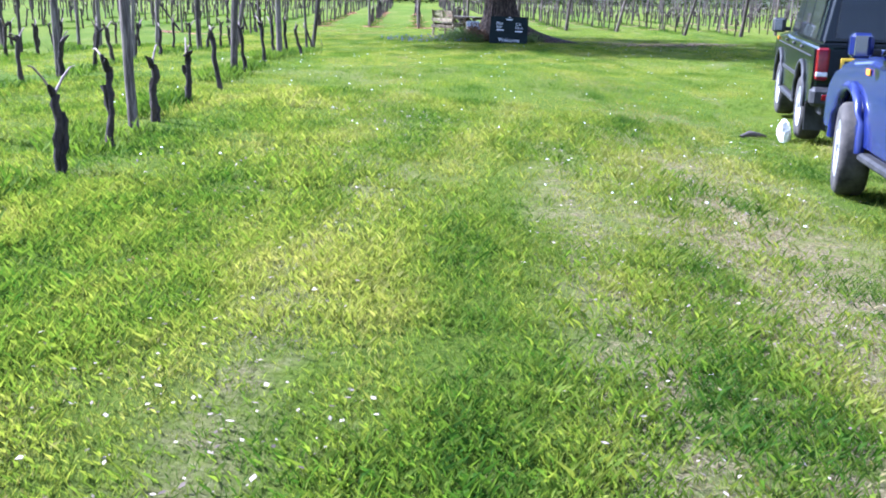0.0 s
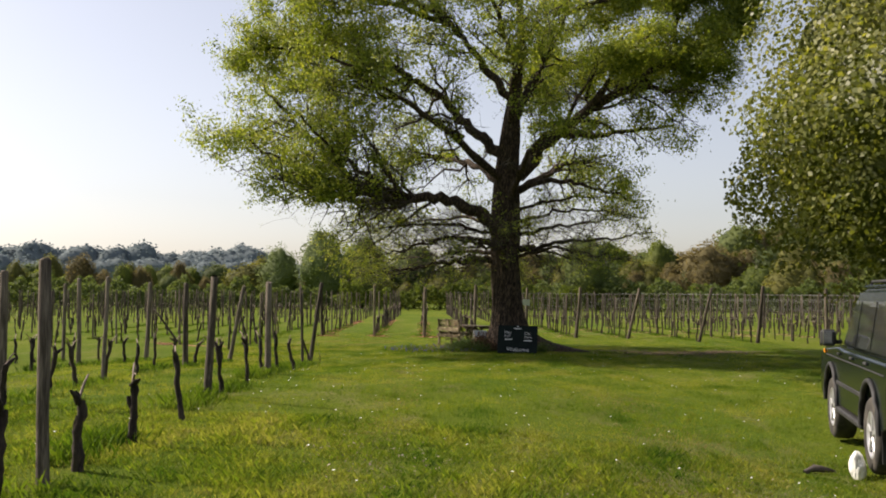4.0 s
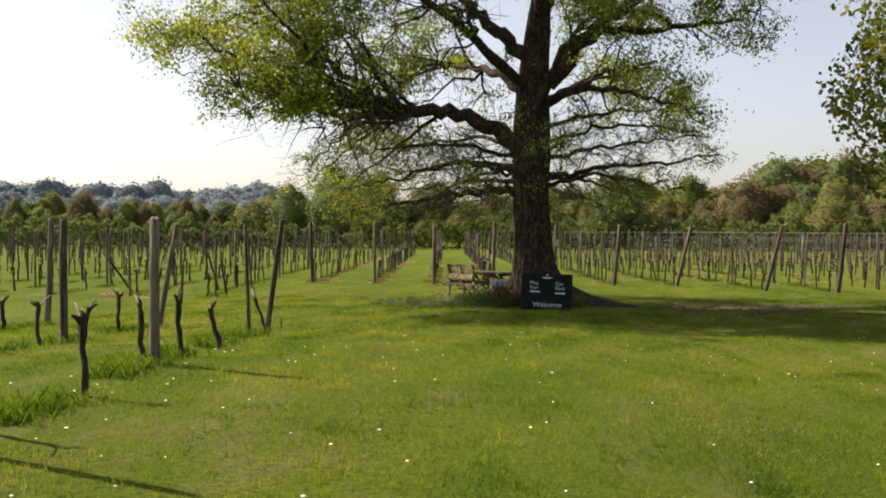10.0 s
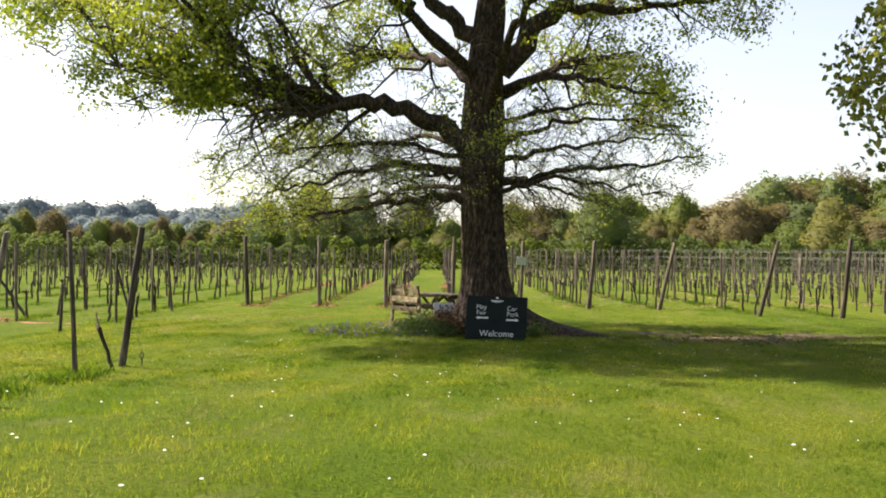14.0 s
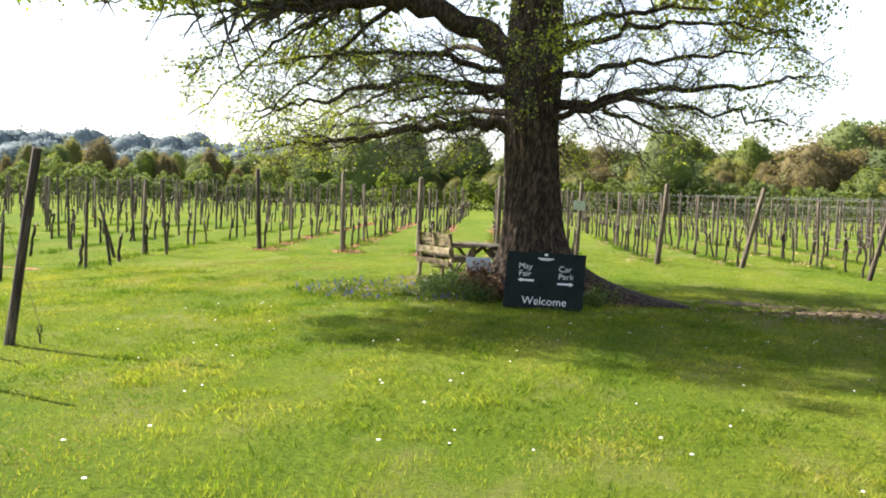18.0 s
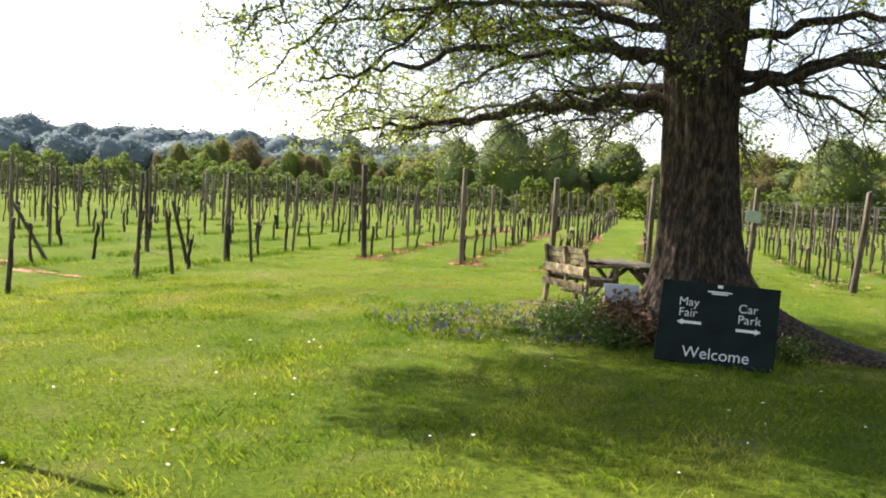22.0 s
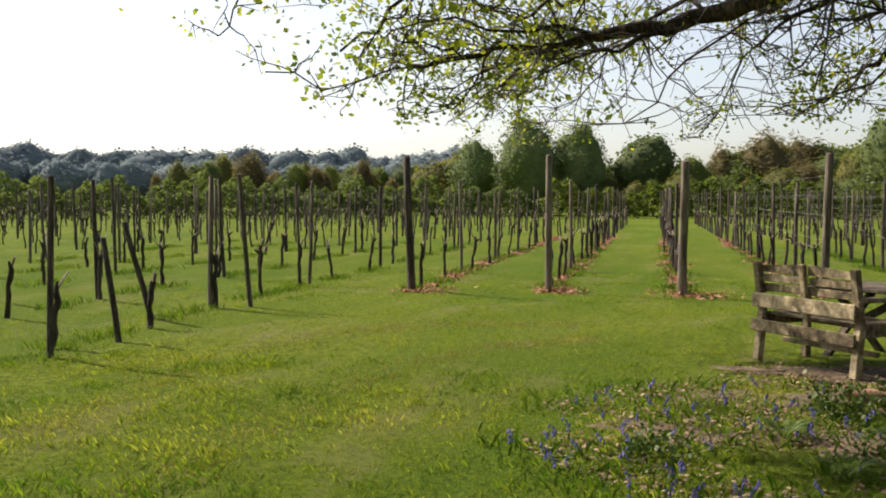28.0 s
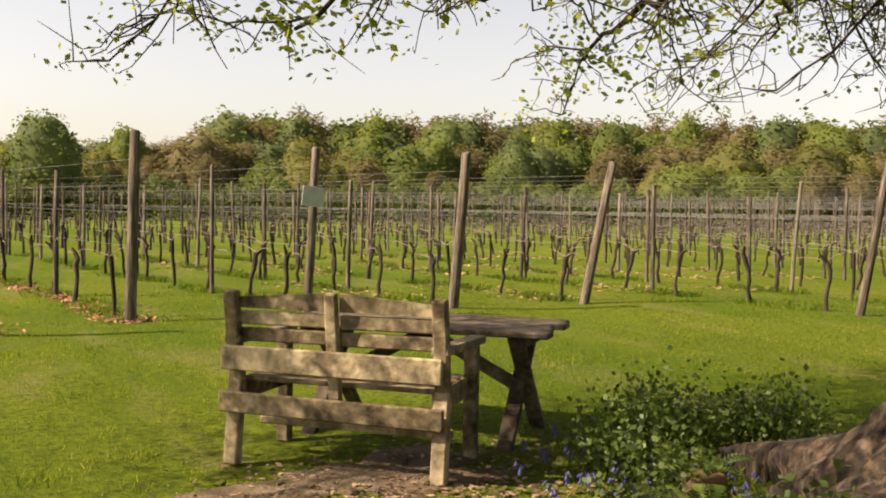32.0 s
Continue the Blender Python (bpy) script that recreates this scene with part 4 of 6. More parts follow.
# ---- distance: woods and hedges ----
FAR = {
    "green": material("wood_green", [(0.2, (0.065, 0.092, 0.021)), (0.5, (0.125, 0.160, 0.033)), (0.8, (0.205, 0.226, 0.053))], scale=0.4, rough=0.8, bump=0, island=0.14, obrand=0.3, translucent=(0.5, (1.2, 1.2, 0.6))),
    "light": material("wood_light_green", [(0.2, (0.099, 0.138, 0.046)), (0.5, (0.153, 0.199, 0.073)), (0.8, (0.222, 0.260, 0.107))], scale=0.4, rough=0.8, bump=0, island=0.2, obrand=0.2, translucent=(0.4, (1.1, 1.1, 0.7))),
    "brown": material("wood_bare_brown", [(0.2, (0.104, 0.092, 0.043)), (0.5, (0.159, 0.137, 0.061)), (0.8, (0.218, 0.189, 0.092))], scale=0.4, rough=0.9, bump=0, island=0.14, obrand=0.3, translucent=(0.5, (1.2, 1.1, 0.8))),
    "olive": material("wood_olive", [(0.2, (0.085, 0.093, 0.023)), (0.5, (0.154, 0.154, 0.039)), (0.8, (0.232, 0.217, 0.062))], scale=0.4, rough=0.8, bump=0, island=0.14, obrand=0.3, translucent=(0.5, (1.2, 1.2, 0.6))),
    "dark": material("wood_dark_green", [(0.2, (0.059, 0.081, 0.029)), (0.5, (0.109, 0.144, 0.045)), (0.8, (0.176, 0.209, 0.060))], scale=0.4, rough=0.8, bump=0, island=0.14, obrand=0.3, translucent=(0.45, (1.2, 1.2, 0.7))),
    # the blue haze of distance is painted into this leaf colour
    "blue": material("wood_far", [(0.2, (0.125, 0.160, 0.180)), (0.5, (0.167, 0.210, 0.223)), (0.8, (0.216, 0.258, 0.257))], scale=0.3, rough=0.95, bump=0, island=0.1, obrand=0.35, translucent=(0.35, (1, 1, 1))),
}
FAR_LABEL = {"green": "green broadleaf tree at the edge of the wood", "light": "pale green poplar beyond the vines", "brown": "brown tree still nearly bare in the wood",
             "olive": "olive green tree coming into leaf", "dark": "dark green tree in the wood", "blue": "tree of the far wood with haze tinted into its colour"}
protos = {}


def wood_tree(top, mat, seed, radius, size, count, lobes, twiggy=False, swell=(0.1, 0.36), width=(0.24, 0.44), grid=(12, 18), core=0.86, depth=(0.78, 1.03), rise_up=(4.9, 4.6, 4.7), stem=0.2, skirt=0.0):
    """A ten-metre tree: trunk, and a full crown whose outline swells into many lobes."""
    rng = np.random.default_rng(seed)
    wood = Pile()
    wood.add(*tube(wander((0, 0, -0.2), (0, 0, 8.0), 7, rng, 0.04), np.linspace(stem, 0.03, 7), 8))
    wood.object("trunk", M_BARK, True, top)
    knobs = rng.normal(0, 1, (lobes, 3))
    knobs /= np.linalg.norm(knobs, axis=1, keepdims=True)
    swells, widths = rng.uniform(*swell, lobes), rng.uniform(*width, lobes)
    heart = np.array([0, 0, rise_up[0]])

    def surface(d):
        """The crown's skin in the direction d from its heart."""
        bulge = np.concatenate([(swells * np.exp(-(1 - c @ knobs.T) / widths ** 2)).max(1) for c in np.array_split(d, max(1, len(d) // 20000))])
        flare = 1 - 0.12 * np.clip(d[:, 2], 0, 1) ** 2 + skirt * np.clip(-d[:, 2], 0, 0.8)
        r = 0.72 + bulge
        return np.stack([d[:, 0] * radius * r * flare, d[:, 1] * radius * r * flare, d[:, 2] * np.where(d[:, 2] > 0, rise_up[1], rise_up[2]) * r], 1)
    g, h = grid
    el, az = np.meshgrid(np.linspace(-math.pi / 2, math.pi / 2, g), np.linspace(0, 2 * np.pi, h, endpoint=False), indexing="ij")
    d = np.stack([np.cos(el) * np.cos(az), np.cos(el) * np.sin(az), np.sin(el)], -1).reshape(-1, 3)
    i = np.arange((g - 1) * h)
    j = (i // h) * h + (i % h + 1) % h
    mass = Pile()
    mass.add(surface(d) * core + heart, np.stack([i, j, j + h, i + h], 1))
    d = rng.normal(0, 1, (count, 3))
    d /= np.linalg.norm(d, axis=1, keepdims=True)
    q = surface(d) * rng.uniform(*depth, (count, 1)) + heart
    q[:, 2] = np.maximum(q[:, 2], 0.15)
    v, f = leaf_quads(q, size, rng, aspect=0.22 if twiggy else 0.75, facing=d * [1, 1, 0.8] + [0, 0, 0.3], loose=0.75)
    mass.add(v, f)
    mesh_object("crown", np.concatenate(mass.v), np.concatenate(mass.f), mat, True, top)
    return top


# crown radius of a ten-metre tree, leaf size, leaf count, lobes, twiggy or in leaf
HABIT = {"light": (2.5, 0.22, 3400, 70, False, (0.1, 0.42), (0.2, 0.34), (14, 22), 0.8), "blue": (3.7, 0.5, 520, 34, False, (0.1, 0.3), (0.22, 0.4), (14, 20), 0.92, (0.9, 1.05)), "brown": (2.6, 0.6, 1700, 30, True, (0.1, 0.36), (0.24, 0.4), (12, 18), 0.78)}
for hue in FAR:
    for i in range(3):
        protos[hue, i] = tagged(wood_tree(empty("woodland_tree"), FAR[hue], 500 + 10 * i + len(protos), *HABIT.get(hue, (2.9, 0.32, 1500, 40))), FAR_LABEL[hue], "tree", "woodland trees")
# the leafy tree beside the parked cars
side_tree = wood_tree(empty("hawthorn_tree", Matrix.Translation((13.6, 28.4, 0)) @ Matrix.Scale(1.45, 4)), M_HAWLEAF, 51, 4.6, 0.095, 115000, 150, False, (0.05, 0.26), (0.1, 0.2), (44, 70), 0.8, (0.72, 1.06), (4.5, 5.4, 3.9), 0.3, 0.4)
tagged(side_tree, "tall leafy green hawthorn tree with pale blossom behind the cars", "tree")
placed = set()
wrng = np.random.default_rng(77)
hill = Pile()


def far_tree(hue, x, y, height, wide=1.0):
    i = int(wrng.integers(0, 3))
    s = height / 10.0
    m = pose(x, y, 0, 0, 0, float(wrng.uniform(0, 360))) @ Matrix.Diagonal((s * wide, s * wide, s, 1))
    o = protos[hue, i]
    if hue == "blue":
        # the far hill stays one mass of trees
        crown = next(c for c in o.children if c.name.startswith("crown")).data
        v = np.empty(len(crown.vertices) * 3, np.float32)
        crown.vertices.foreach_get("co", v)
        f = np.empty(len(crown.loops), np.int32)
        crown.loops.foreach_get("vertex_index", f)
        mat = np.array(m)
        hill.add(v.reshape(-1, 3) @ mat[:3, :3].T + mat[:3, 3], f.reshape(-1, 4))
        return
    if (hue, i) in placed:
        c = copy_thing(o, m)
        c.matrix_basis = m
    else:
        placed.add((hue, i))
        o.matrix_basis = m


def degrees_of(b):
    return b * 180 / math.pi


def belt(bearing0, bearing1, dist, count, hues, h0, h1, depth=8.0, cx=0.0, cy=32.0, wide=1.0):
    """Trees on an arc; bearings in degrees to the right of straight ahead."""
    for i in range(count):
        b = radians(bearing0 + (bearing1 - bearing0) * (i + wrng.uniform(-0.3, 0.3)) / count)
        d = dist + wrng.uniform(0, depth)
        far_tree(hues[int(wrng.integers(0, len(hues)))], cx + d * math.sin(b), cy + d * math.cos(b), float(wrng.uniform(h0, h1)) * (0.8 if -16 < degrees_of(b) < 14 else 1.0), wide * float(wrng.uniform(0.75, 1.45)))


# the wood on the right
belt(-2, 78, 86, 44, ["green", "brown", "dark", "green", "brown", "olive"], 4.0, 6.5, 5, wide=1.35)
belt(-3, 80, 93, 58, ["green", "brown", "dark", "brown", "olive", "brown"], 7.4, 9.2, 7, wide=1.25)
belt(0, 80, 105, 66, ["dark", "brown", "green", "brown"], 10.4, 12.0, 7, wide=1.2)
belt(6, 80, 102, 16, ["dark", "green"], 11.8, 13.0, 8, wide=0.75)
belt(17, 80, 109, 46, ["dark", "brown", "green", "brown"], 12.2, 13.4, 6, wide=1.1)
# unseen trees added behind the walker, for reflections and to cut some sky light
belt(140, 222, 62, 15, ["green", "dark", "olive"], 8.0, 11.0, 8, wide=1.3)
# the trees at the end of the aisle
far_tree("light", -27.5, 118, 8.0, 1.36)
far_tree("light", -21.9, 116, 10.2, 1.30)
far_tree("light", -17.8, 119, 9.6, 1.26)
far_tree("dark", -11.9, 122, 8.6, 1.49)
far_tree("olive", -32.6, 124, 6.2, 2.13)
far_tree("green", -7.7, 120, 6.0, 1.44)
far_tree("brown", -1.3, 125, 8.7, 1.36)
far_tree("dark", 8.1, 112, 9.1, 1.15)
belt(-14, 0, 84, 8, ["green", "olive"], 3.6, 5.6, 5, wide=1.4)
belt(-36, -8, 102, 54, ["brown", "green", "brown", "dark", "olive"], 3.8, 7.4, 16, wide=1.0)
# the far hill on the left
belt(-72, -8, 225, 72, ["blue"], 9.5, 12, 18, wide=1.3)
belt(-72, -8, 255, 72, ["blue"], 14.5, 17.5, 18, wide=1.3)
tagged(hill.object("far_woodland", FAR["blue"], True), "distant wooded hill of many trees with haze tinted into its colour", "woodland", kind="stuff")
for key, o in protos.items():
    if key not in placed:
        for child in list(o.children):
            bpy.data.objects.remove(child)
        bpy.data.objects.remove(o)


# hedge at the far end of the left field
def hedge(name, ax, ay, bx, by, height, width, mat, seed, count, label):
    rng = np.random.default_rng(seed)
    t = rng.uniform(0, 1, count)
    h = height * (0.8 + 0.16 * np.sin(t * 43 + 2 * np.sin(t * 19)) + 0.12 * np.sin(t * 131) + 0.08 * np.sin(t * 317))
    z = h * rng.uniform(0, 1, count) ** 0.6
    off = rng.uniform(-1, 1, count) * width / 2 * np.sqrt(np.clip(1.1 - z / h, 0.05, 1))
    d = np.array([bx - ax, by - ay])
    nrm = np.array([-d[1], d[0]]) / np.linalg.norm(d)
    c = np.stack([ax + d[0] * t + nrm[0] * off, ay + d[1] * t + nrm[1] * off, z], 1)
    v, f = leaf_quads(c, 0.35, rng, aspect=0.75)
    return tagged(mesh_object(name, v, f, mat), label, "hedge", kind="stuff")


hedge("field_hedge", -100, 62, -18, 106, 2.5, 3.0, FAR["dark"], 5, 18000, "ragged dark green field hedge beyond the vines")
hedge("field_hedge", -18, 106, 60, 118, 3.0, 3.0, FAR["green"], 6, 15000, "green field hedge at the end of the vine rows")

hedge("field_hedge", -78, 92, -14, 124, 3.4, 4.0, FAR["dark"], 7, 17000, "dark green thicket before the far wood")
hedge("field_hedge", -6, 116, 82, 84, 3.4, 4.0, FAR["dark"], 8, 17000, "dark green undergrowth at the edge of the wood")

# ---- bench and table under the oak ----
BX = Matrix.Translation((-0.68, 36.90, 0)) @ Matrix.Rotation(math.atan2(-0.74, 0.67), 4, "Z")
# in this frame x runs along the bench, +y towards its seat


def local_beam(name, a, b, w, h, parent, label="", bevel=0.007, mat=None, up=(0, 0, 1)):
    return part(name, beam_bm(a, b, w, h, bevel, up), mat or M_BENCH, parent, label)


def arched_slat(x0, x1, z0, z1, crown, y, thick):
    """The top slat, whose upper edge rises to a crown."""
    bm = bmesh.new()
    k = 10
    top = [(x0 + (x1 - x0) * i / k, z1 + crown * (i / k)) for i in range(k + 1)]
    loop = [(x0, z0)] + [(x1, z0)] + [(x, z) for x, z in reversed(top)]
    f = bm.faces.new([bm.verts.new((x, y, z)) for x, z in loop])
    r = bmesh.ops.extrude_face_region(bm, geom=[f])
    bmesh.ops.translate(bm, vec=(0, thick, 0), verts=[v for v in r["geom"] if isinstance(v, bmesh.types.BMVert)])
    bmesh.ops.recalc_face_normals(bm, faces=bm.faces)
    return bm


bench = empty("garden_bench", BX)
tagged(bench, "weathered grey wooden garden bench with slatted back, under the oak", "bench")
HW = 0.55
for sx in (-1, 1):
    local_beam("rear_leg", (sx * HW, -0.05, -0.02), (sx * HW, 0.0, 0.42), 0.075, 0.065, bench, up=(0, 1, 0))
    local_beam("back_post", (sx * HW, 0.0, 0.40), (sx * HW, -0.07, 0.86), 0.07, 0.06, bench, up=(0, 1, 0))
    local_beam("front_leg", (sx * (HW - 0.01), 0.5, -0.02), (sx * (HW - 0.01), 0.5, 0.6), 0.07, 0.065, bench, up=(0, 1, 0))
    local_beam("armrest", (sx * HW, -0.06, 0.615), (sx * HW, 0.58, 0.6), 0.09, 0.04, bench)
    local_beam("side_rail", (sx * (HW - 0.035), -0.02, 0.36), (sx * (HW - 0.035), 0.5, 0.36), 0.035, 0.11, bench)
local_beam("back_post", (0.0, 0.0, 0.24), (0.0, -0.085, 0.87), 0.06, 0.045, bench, up=(0, 1, 0))
for sx in (-1, 1):
    a, b = sorted((0.03 * sx, (HW - 0.03) * sx))
    crown = 0.035
    bm = arched_slat(a, b, 0.775, 0.83, crown, -0.05, 0.022) if sx < 0 else arched_slat(a, b, 0.775, 0.865, -crown, -0.05, 0.022)
    part("back_slat", bm, M_BENCH, bench)
    local_beam("back_slat", (a, -0.03, 0.725), (b, -0.03, 0.728), 0.022, 0.07, bench)
    local_beam("back_slat", (a, -0.02, 0.64), (b, -0.02, 0.643), 0.022, 0.07, bench)
local_beam("back_board", (-HW - 0.05, -0.075, 0.525), (HW + 0.02, -0.075, 0.52), 0.026, 0.125, bench, "wide pale weathered board")
local_beam("rear_rail", (-HW - 0.055, -0.085, 0.305), (HW + 0.03, -0.085, 0.295), 0.028, 0.105, bench, "wide pale weathered board")
for i in range(5):
    local_beam("seat_slat", (-HW + 0.03, 0.06 + i * 0.1, 0.41), (HW - 0.03, 0.06 + i * 0.1, 0.408), 0.085, 0.024, bench)
local_beam("front_rail", (-HW + 0.03, 0.49, 0.35), (HW - 0.03, 0.49, 0.35), 0.03, 0.09, bench)
local_beam("stretcher", (-HW + 0.02, 0.22, 0.16), (HW - 0.02, 0.22, 0.16), 0.05, 0.04, bench)

# the bench wood made darker: the table's shade is put into its colour
M_TABLE = material("dark_table_wood", [(0.28, (0.025, 0.018, 0.012)), (0.5, (0.075, 0.057, 0.037)), (0.75, (0.18, 0.145, 0.1))], scale=5, rough=0.9, bump=0.6, bump_scale=22, obrand=0.2, fine=0.6)
TX = Matrix.Translation((0.15, 37.50, -0.07)) @ Matrix.Rotation(math.atan2(-0.74, 0.67), 4, "Z")
table = empty("picnic_table", TX)
tagged(table, "weathered wooden picnic table with crossed legs beside the bench, shade put into its colour", "table")
for i in range(5):
    local_beam("table_board", (-0.8 + 0.02 * (i % 2), -0.30 + i * 0.15, 0.69), (0.8 - 0.03 * (i % 3), -0.30 + i * 0.15, 0.69), 0.14, 0.032, table, mat=M_TABLE)
for sx in (-1, 1):
    x = sx * 0.58
    local_beam("crossed_leg", (x - 0.02, -0.34, 0.03), (x - 0.02, 0.28, 0.67), 0.038, 0.09, table, mat=M_TABLE, up=(1, 0, 0))
    local_beam("crossed_leg", (x + 0.02, 0.34, 0.03), (x + 0.02, -0.28, 0.67), 0.038, 0.09, table, mat=M_TABLE, up=(1, 0, 0))
    local_beam("cleat", (x + 0.06 * sx, -0.33, 0.645), (x + 0.06 * sx, 0.33, 0.645), 0.04, 0.07, table, mat=M_TABLE)
local_beam("brace", (-0.56, 0, 0.35), (0.0, 0, 0.64), 0.04, 0.07, table, mat=M_TABLE)
local_beam("brace", (0.56, 0, 0.35), (0.0, 0, 0.64), 0.04, 0.07, table, mat=M_TABLE)

# ---- sign boards ----


def lettering(text, size, x, z, parent, align="CENTER"):
    cu = bpy.data.curves.new("lettering", "FONT")
    cu.body, cu.size, cu.align_x, cu.extrude, cu.offset = text, size, align, 0.002, -0.001
    tmp = new("lettering", cu)
    bpy.context.view_layer.update()
    me = bpy.data.meshes.new_from_object(tmp.evaluated_get(bpy.context.evaluated_depsgraph_get()))
    bpy.data.objects.remove(tmp)
    me.materials.clear()
    me.materials.append(M_WHITE)
    ob = new("lettering", me)
    ob.parent = parent
    ob.matrix_parent_inverse = Matrix.Identity(4)
    ob.matrix_basis = pose(x, -0.019, z, 90, 0, 0)
    ob["label"] = "white painted lettering " + text
    return ob


def arrow_bm(x0, x1, z, t=0.014, head=0.045):
    """An arrow that points from x0 to x1."""
    s = 1 if x1 > x0 else -1
    xs = x1 - s * head * 1.3
    loop = [(x0, z - t), (xs, z - t), (xs, z - head * 0.7), (x1, z), (xs, z + head * 0.7), (xs, z + t), (x0, z + t)]
    bm = bmesh.new()
    f = bm.faces.new([bm.verts.new((x, -0.0185, zz)) for x, zz in loop])
    r = bmesh.ops.extrude_face_region(bm, geom=[f])
    bmesh.ops.translate(bm, vec=(0, -0.003, 0), verts=[v for v in r["geom"] if isinstance(v, bmesh.types.BMVert)])
    bmesh.ops.recalc_face_normals(bm, faces=bm.faces)
    return bm


SIGN_W, SIGN_H = 1.16, 0.84
sign = empty("welcome_sign", pose(1.66, 32.35, -0.01, -17, 1.0, -3))
tagged(sign, "dark green painted board with white lettering leaning on the oak", "sign")
part("board", box_bm(SIGN_W, 0.03, SIGN_H, None, 0.006), M_SIGN, sign)
for tx, size, x, z in (("May", 0.125, -0.29, 0.585), ("Fair", 0.125, -0.29, 0.475), ("Car", 0.125, 0.29, 0.565), ("Park", 0.125, 0.31, 0.455), ("Welcome", 0.165, 0.02, 0.06)):
    lettering(tx, size, x, z, sign)
part("arrow", arrow_bm(-0.15, -0.39, 0.415), M_WHITE, sign, "white arrow")
part("arrow", arrow_bm(0.19, 0.43, 0.385), M_WHITE, sign, "white arrow")
for i, (w, z) in enumerate(((0.05, 0.795), (0.24, 0.745), (0.16, 0.725))):
    part("emblem_bar", box_bm(w, 0.004, 0.014 if i else 0.03, pose(0.0, -0.018, z), 0), M_WHITE, sign, "small worn white emblem")
board = empty("grey_notice_board", pose(0.50, 34.1, 0.34, -12, 0, 14))
tagged(board, "small blank grey-white board propped by the oak roots", "board")
part("panel", box_bm(0.42, 0.012, 0.25, None, 0.003), M_PLATE, board)
part("stake", box_bm(0.03, 0.03, 0.5, pose(0, 0.022, -0.36), 0.003), M_POST, board)
dx = 0.42 + 2.05 * 3 - TILT_ROW * 43.6
tag = empty("post_notice", pose(dx + 0.03, 43.6 - 0.08, 1.28, 2, 5, 8))
tagged(tag, "small pale blank notice nailed to a vineyard post", "notice")
part("panel", box_bm(0.30, 0.008, 0.24, None, 0.002), M_PLATE, tag)
part("nail", box_bm(0.012, 0.006, 0.012, pose(0, -0.006, 0.2), 0.001), M_WIRE, tag)

# ---- leaning stakes at the corner of the left field ----
for i, (x, y, ax, ay, s) in enumerate(((-7.25, 36.5, 0, -9, 0.55), (-8.1, 38.3, 4, -14, 0.62), (-7.0, 32.4, 0, 2, 0.5), (-10.2, 37.0, 0, -38, 0.75), (-7.5, 39.6, 2, -4, 0.9))):
    place_post(x, y, True, ax, ay, s, i)

# wire stay of the nearest row's end post, with its iron eye
stay = empty("wire_stay", Matrix.Translation((-3.05, 27.1, float(rise(-3.05, 27.1)))))
tagged(stay, "thin wire stay of an end post with an iron eye", "wire stay")
v, f = tube([(-0.16, -0.3, 1.15), (-0.05, -0.09, 0.5), (0, 0, 0.2)], [0.003] * 3, 5)
mesh_object("wire", v, f, M_WIRE, True, stay)
v, f = tube([(0.022 * math.sin(q), 0, 0.14 + 0.05 * math.cos(q)) for q in np.linspace(0, 2 * math.pi, 13)], [0.007] * 13, 6)
mesh_object("eye", v, f, M_VINE, True, stay)
v, f = tube([(0, 0, 0.1), (0.01, 0, -0.15)], [0.01, 0.009], 7)
mesh_object("rod", v, f, M_VINE, True, stay)

# ---- wild flowers and weeds round the oak ----
M_FERN = material("weed_leaf", [(0.2, (0.03, 0.055, 0.012)), (0.5, (0.065, 0.105, 0.02)), (0.8, (0.12, 0.165, 0.035))], scale=2, rough=0.5, bump=0, island=0.5, translucent=(0.3, (1.1, 1.15, 0.6)))
M_BLUEBELL = material("bluebell", [(0.2, (0.075, 0.07, 0.23)), (0.8, (0.16, 0.15, 0.42))], scale=9, rough=0.6, bump=0, island=0.5, translucent=(0.25, (1, 1, 1.2)))
M_LITTER = material("dead_leaves", [(0.2, (0.07, 0.042, 0.025)), (0.5, (0.16, 0.10, 0.06)), (0.8, (0.34, 0.24, 0.16))], scale=6, rough=0.9, bump=0.2, island=0.6)
M_DAISY = material("daisy", [(0.2, (0.7, 0.7, 0.62)), (0.8, (0.82, 0.82, 0.78))], rough=0.7, bump=0)
frng = np.random.default_rng(91)


def bed_points(n, cx, cy, rx, ry, rng, hole=0.0):
    a, r = rng.uniform(0, 2 * np.pi, n), np.sqrt(rng.uniform(hole, 1, n))
    x, y = cx + rx * r * np.cos(a), cy + ry * r * np.sin(a)
    keep = np.sin(x * 3.1 + 1.2 * np.sin(y * 2.3)) + np.sin(y * 3.7 + x) + rng.normal(0, 0.6, n) > -0.5
    return np.stack([x[keep], y[keep]], 1)


def off_trunk(p, r=0.85):
    return p[np.hypot(p[:, 0] - OAK.x, p[:, 1] - OAK.y) > r]


tagged(blades("bluebell_leaves", off_trunk(bed_points(3000, -0.85, 34.3, 1.9, 1.9, frng)), 0.08, 0.011, M_TUFT, 0.7, 31), "strappy dark green bluebell leaves in a ragged bed", "leaves", kind="stuff")


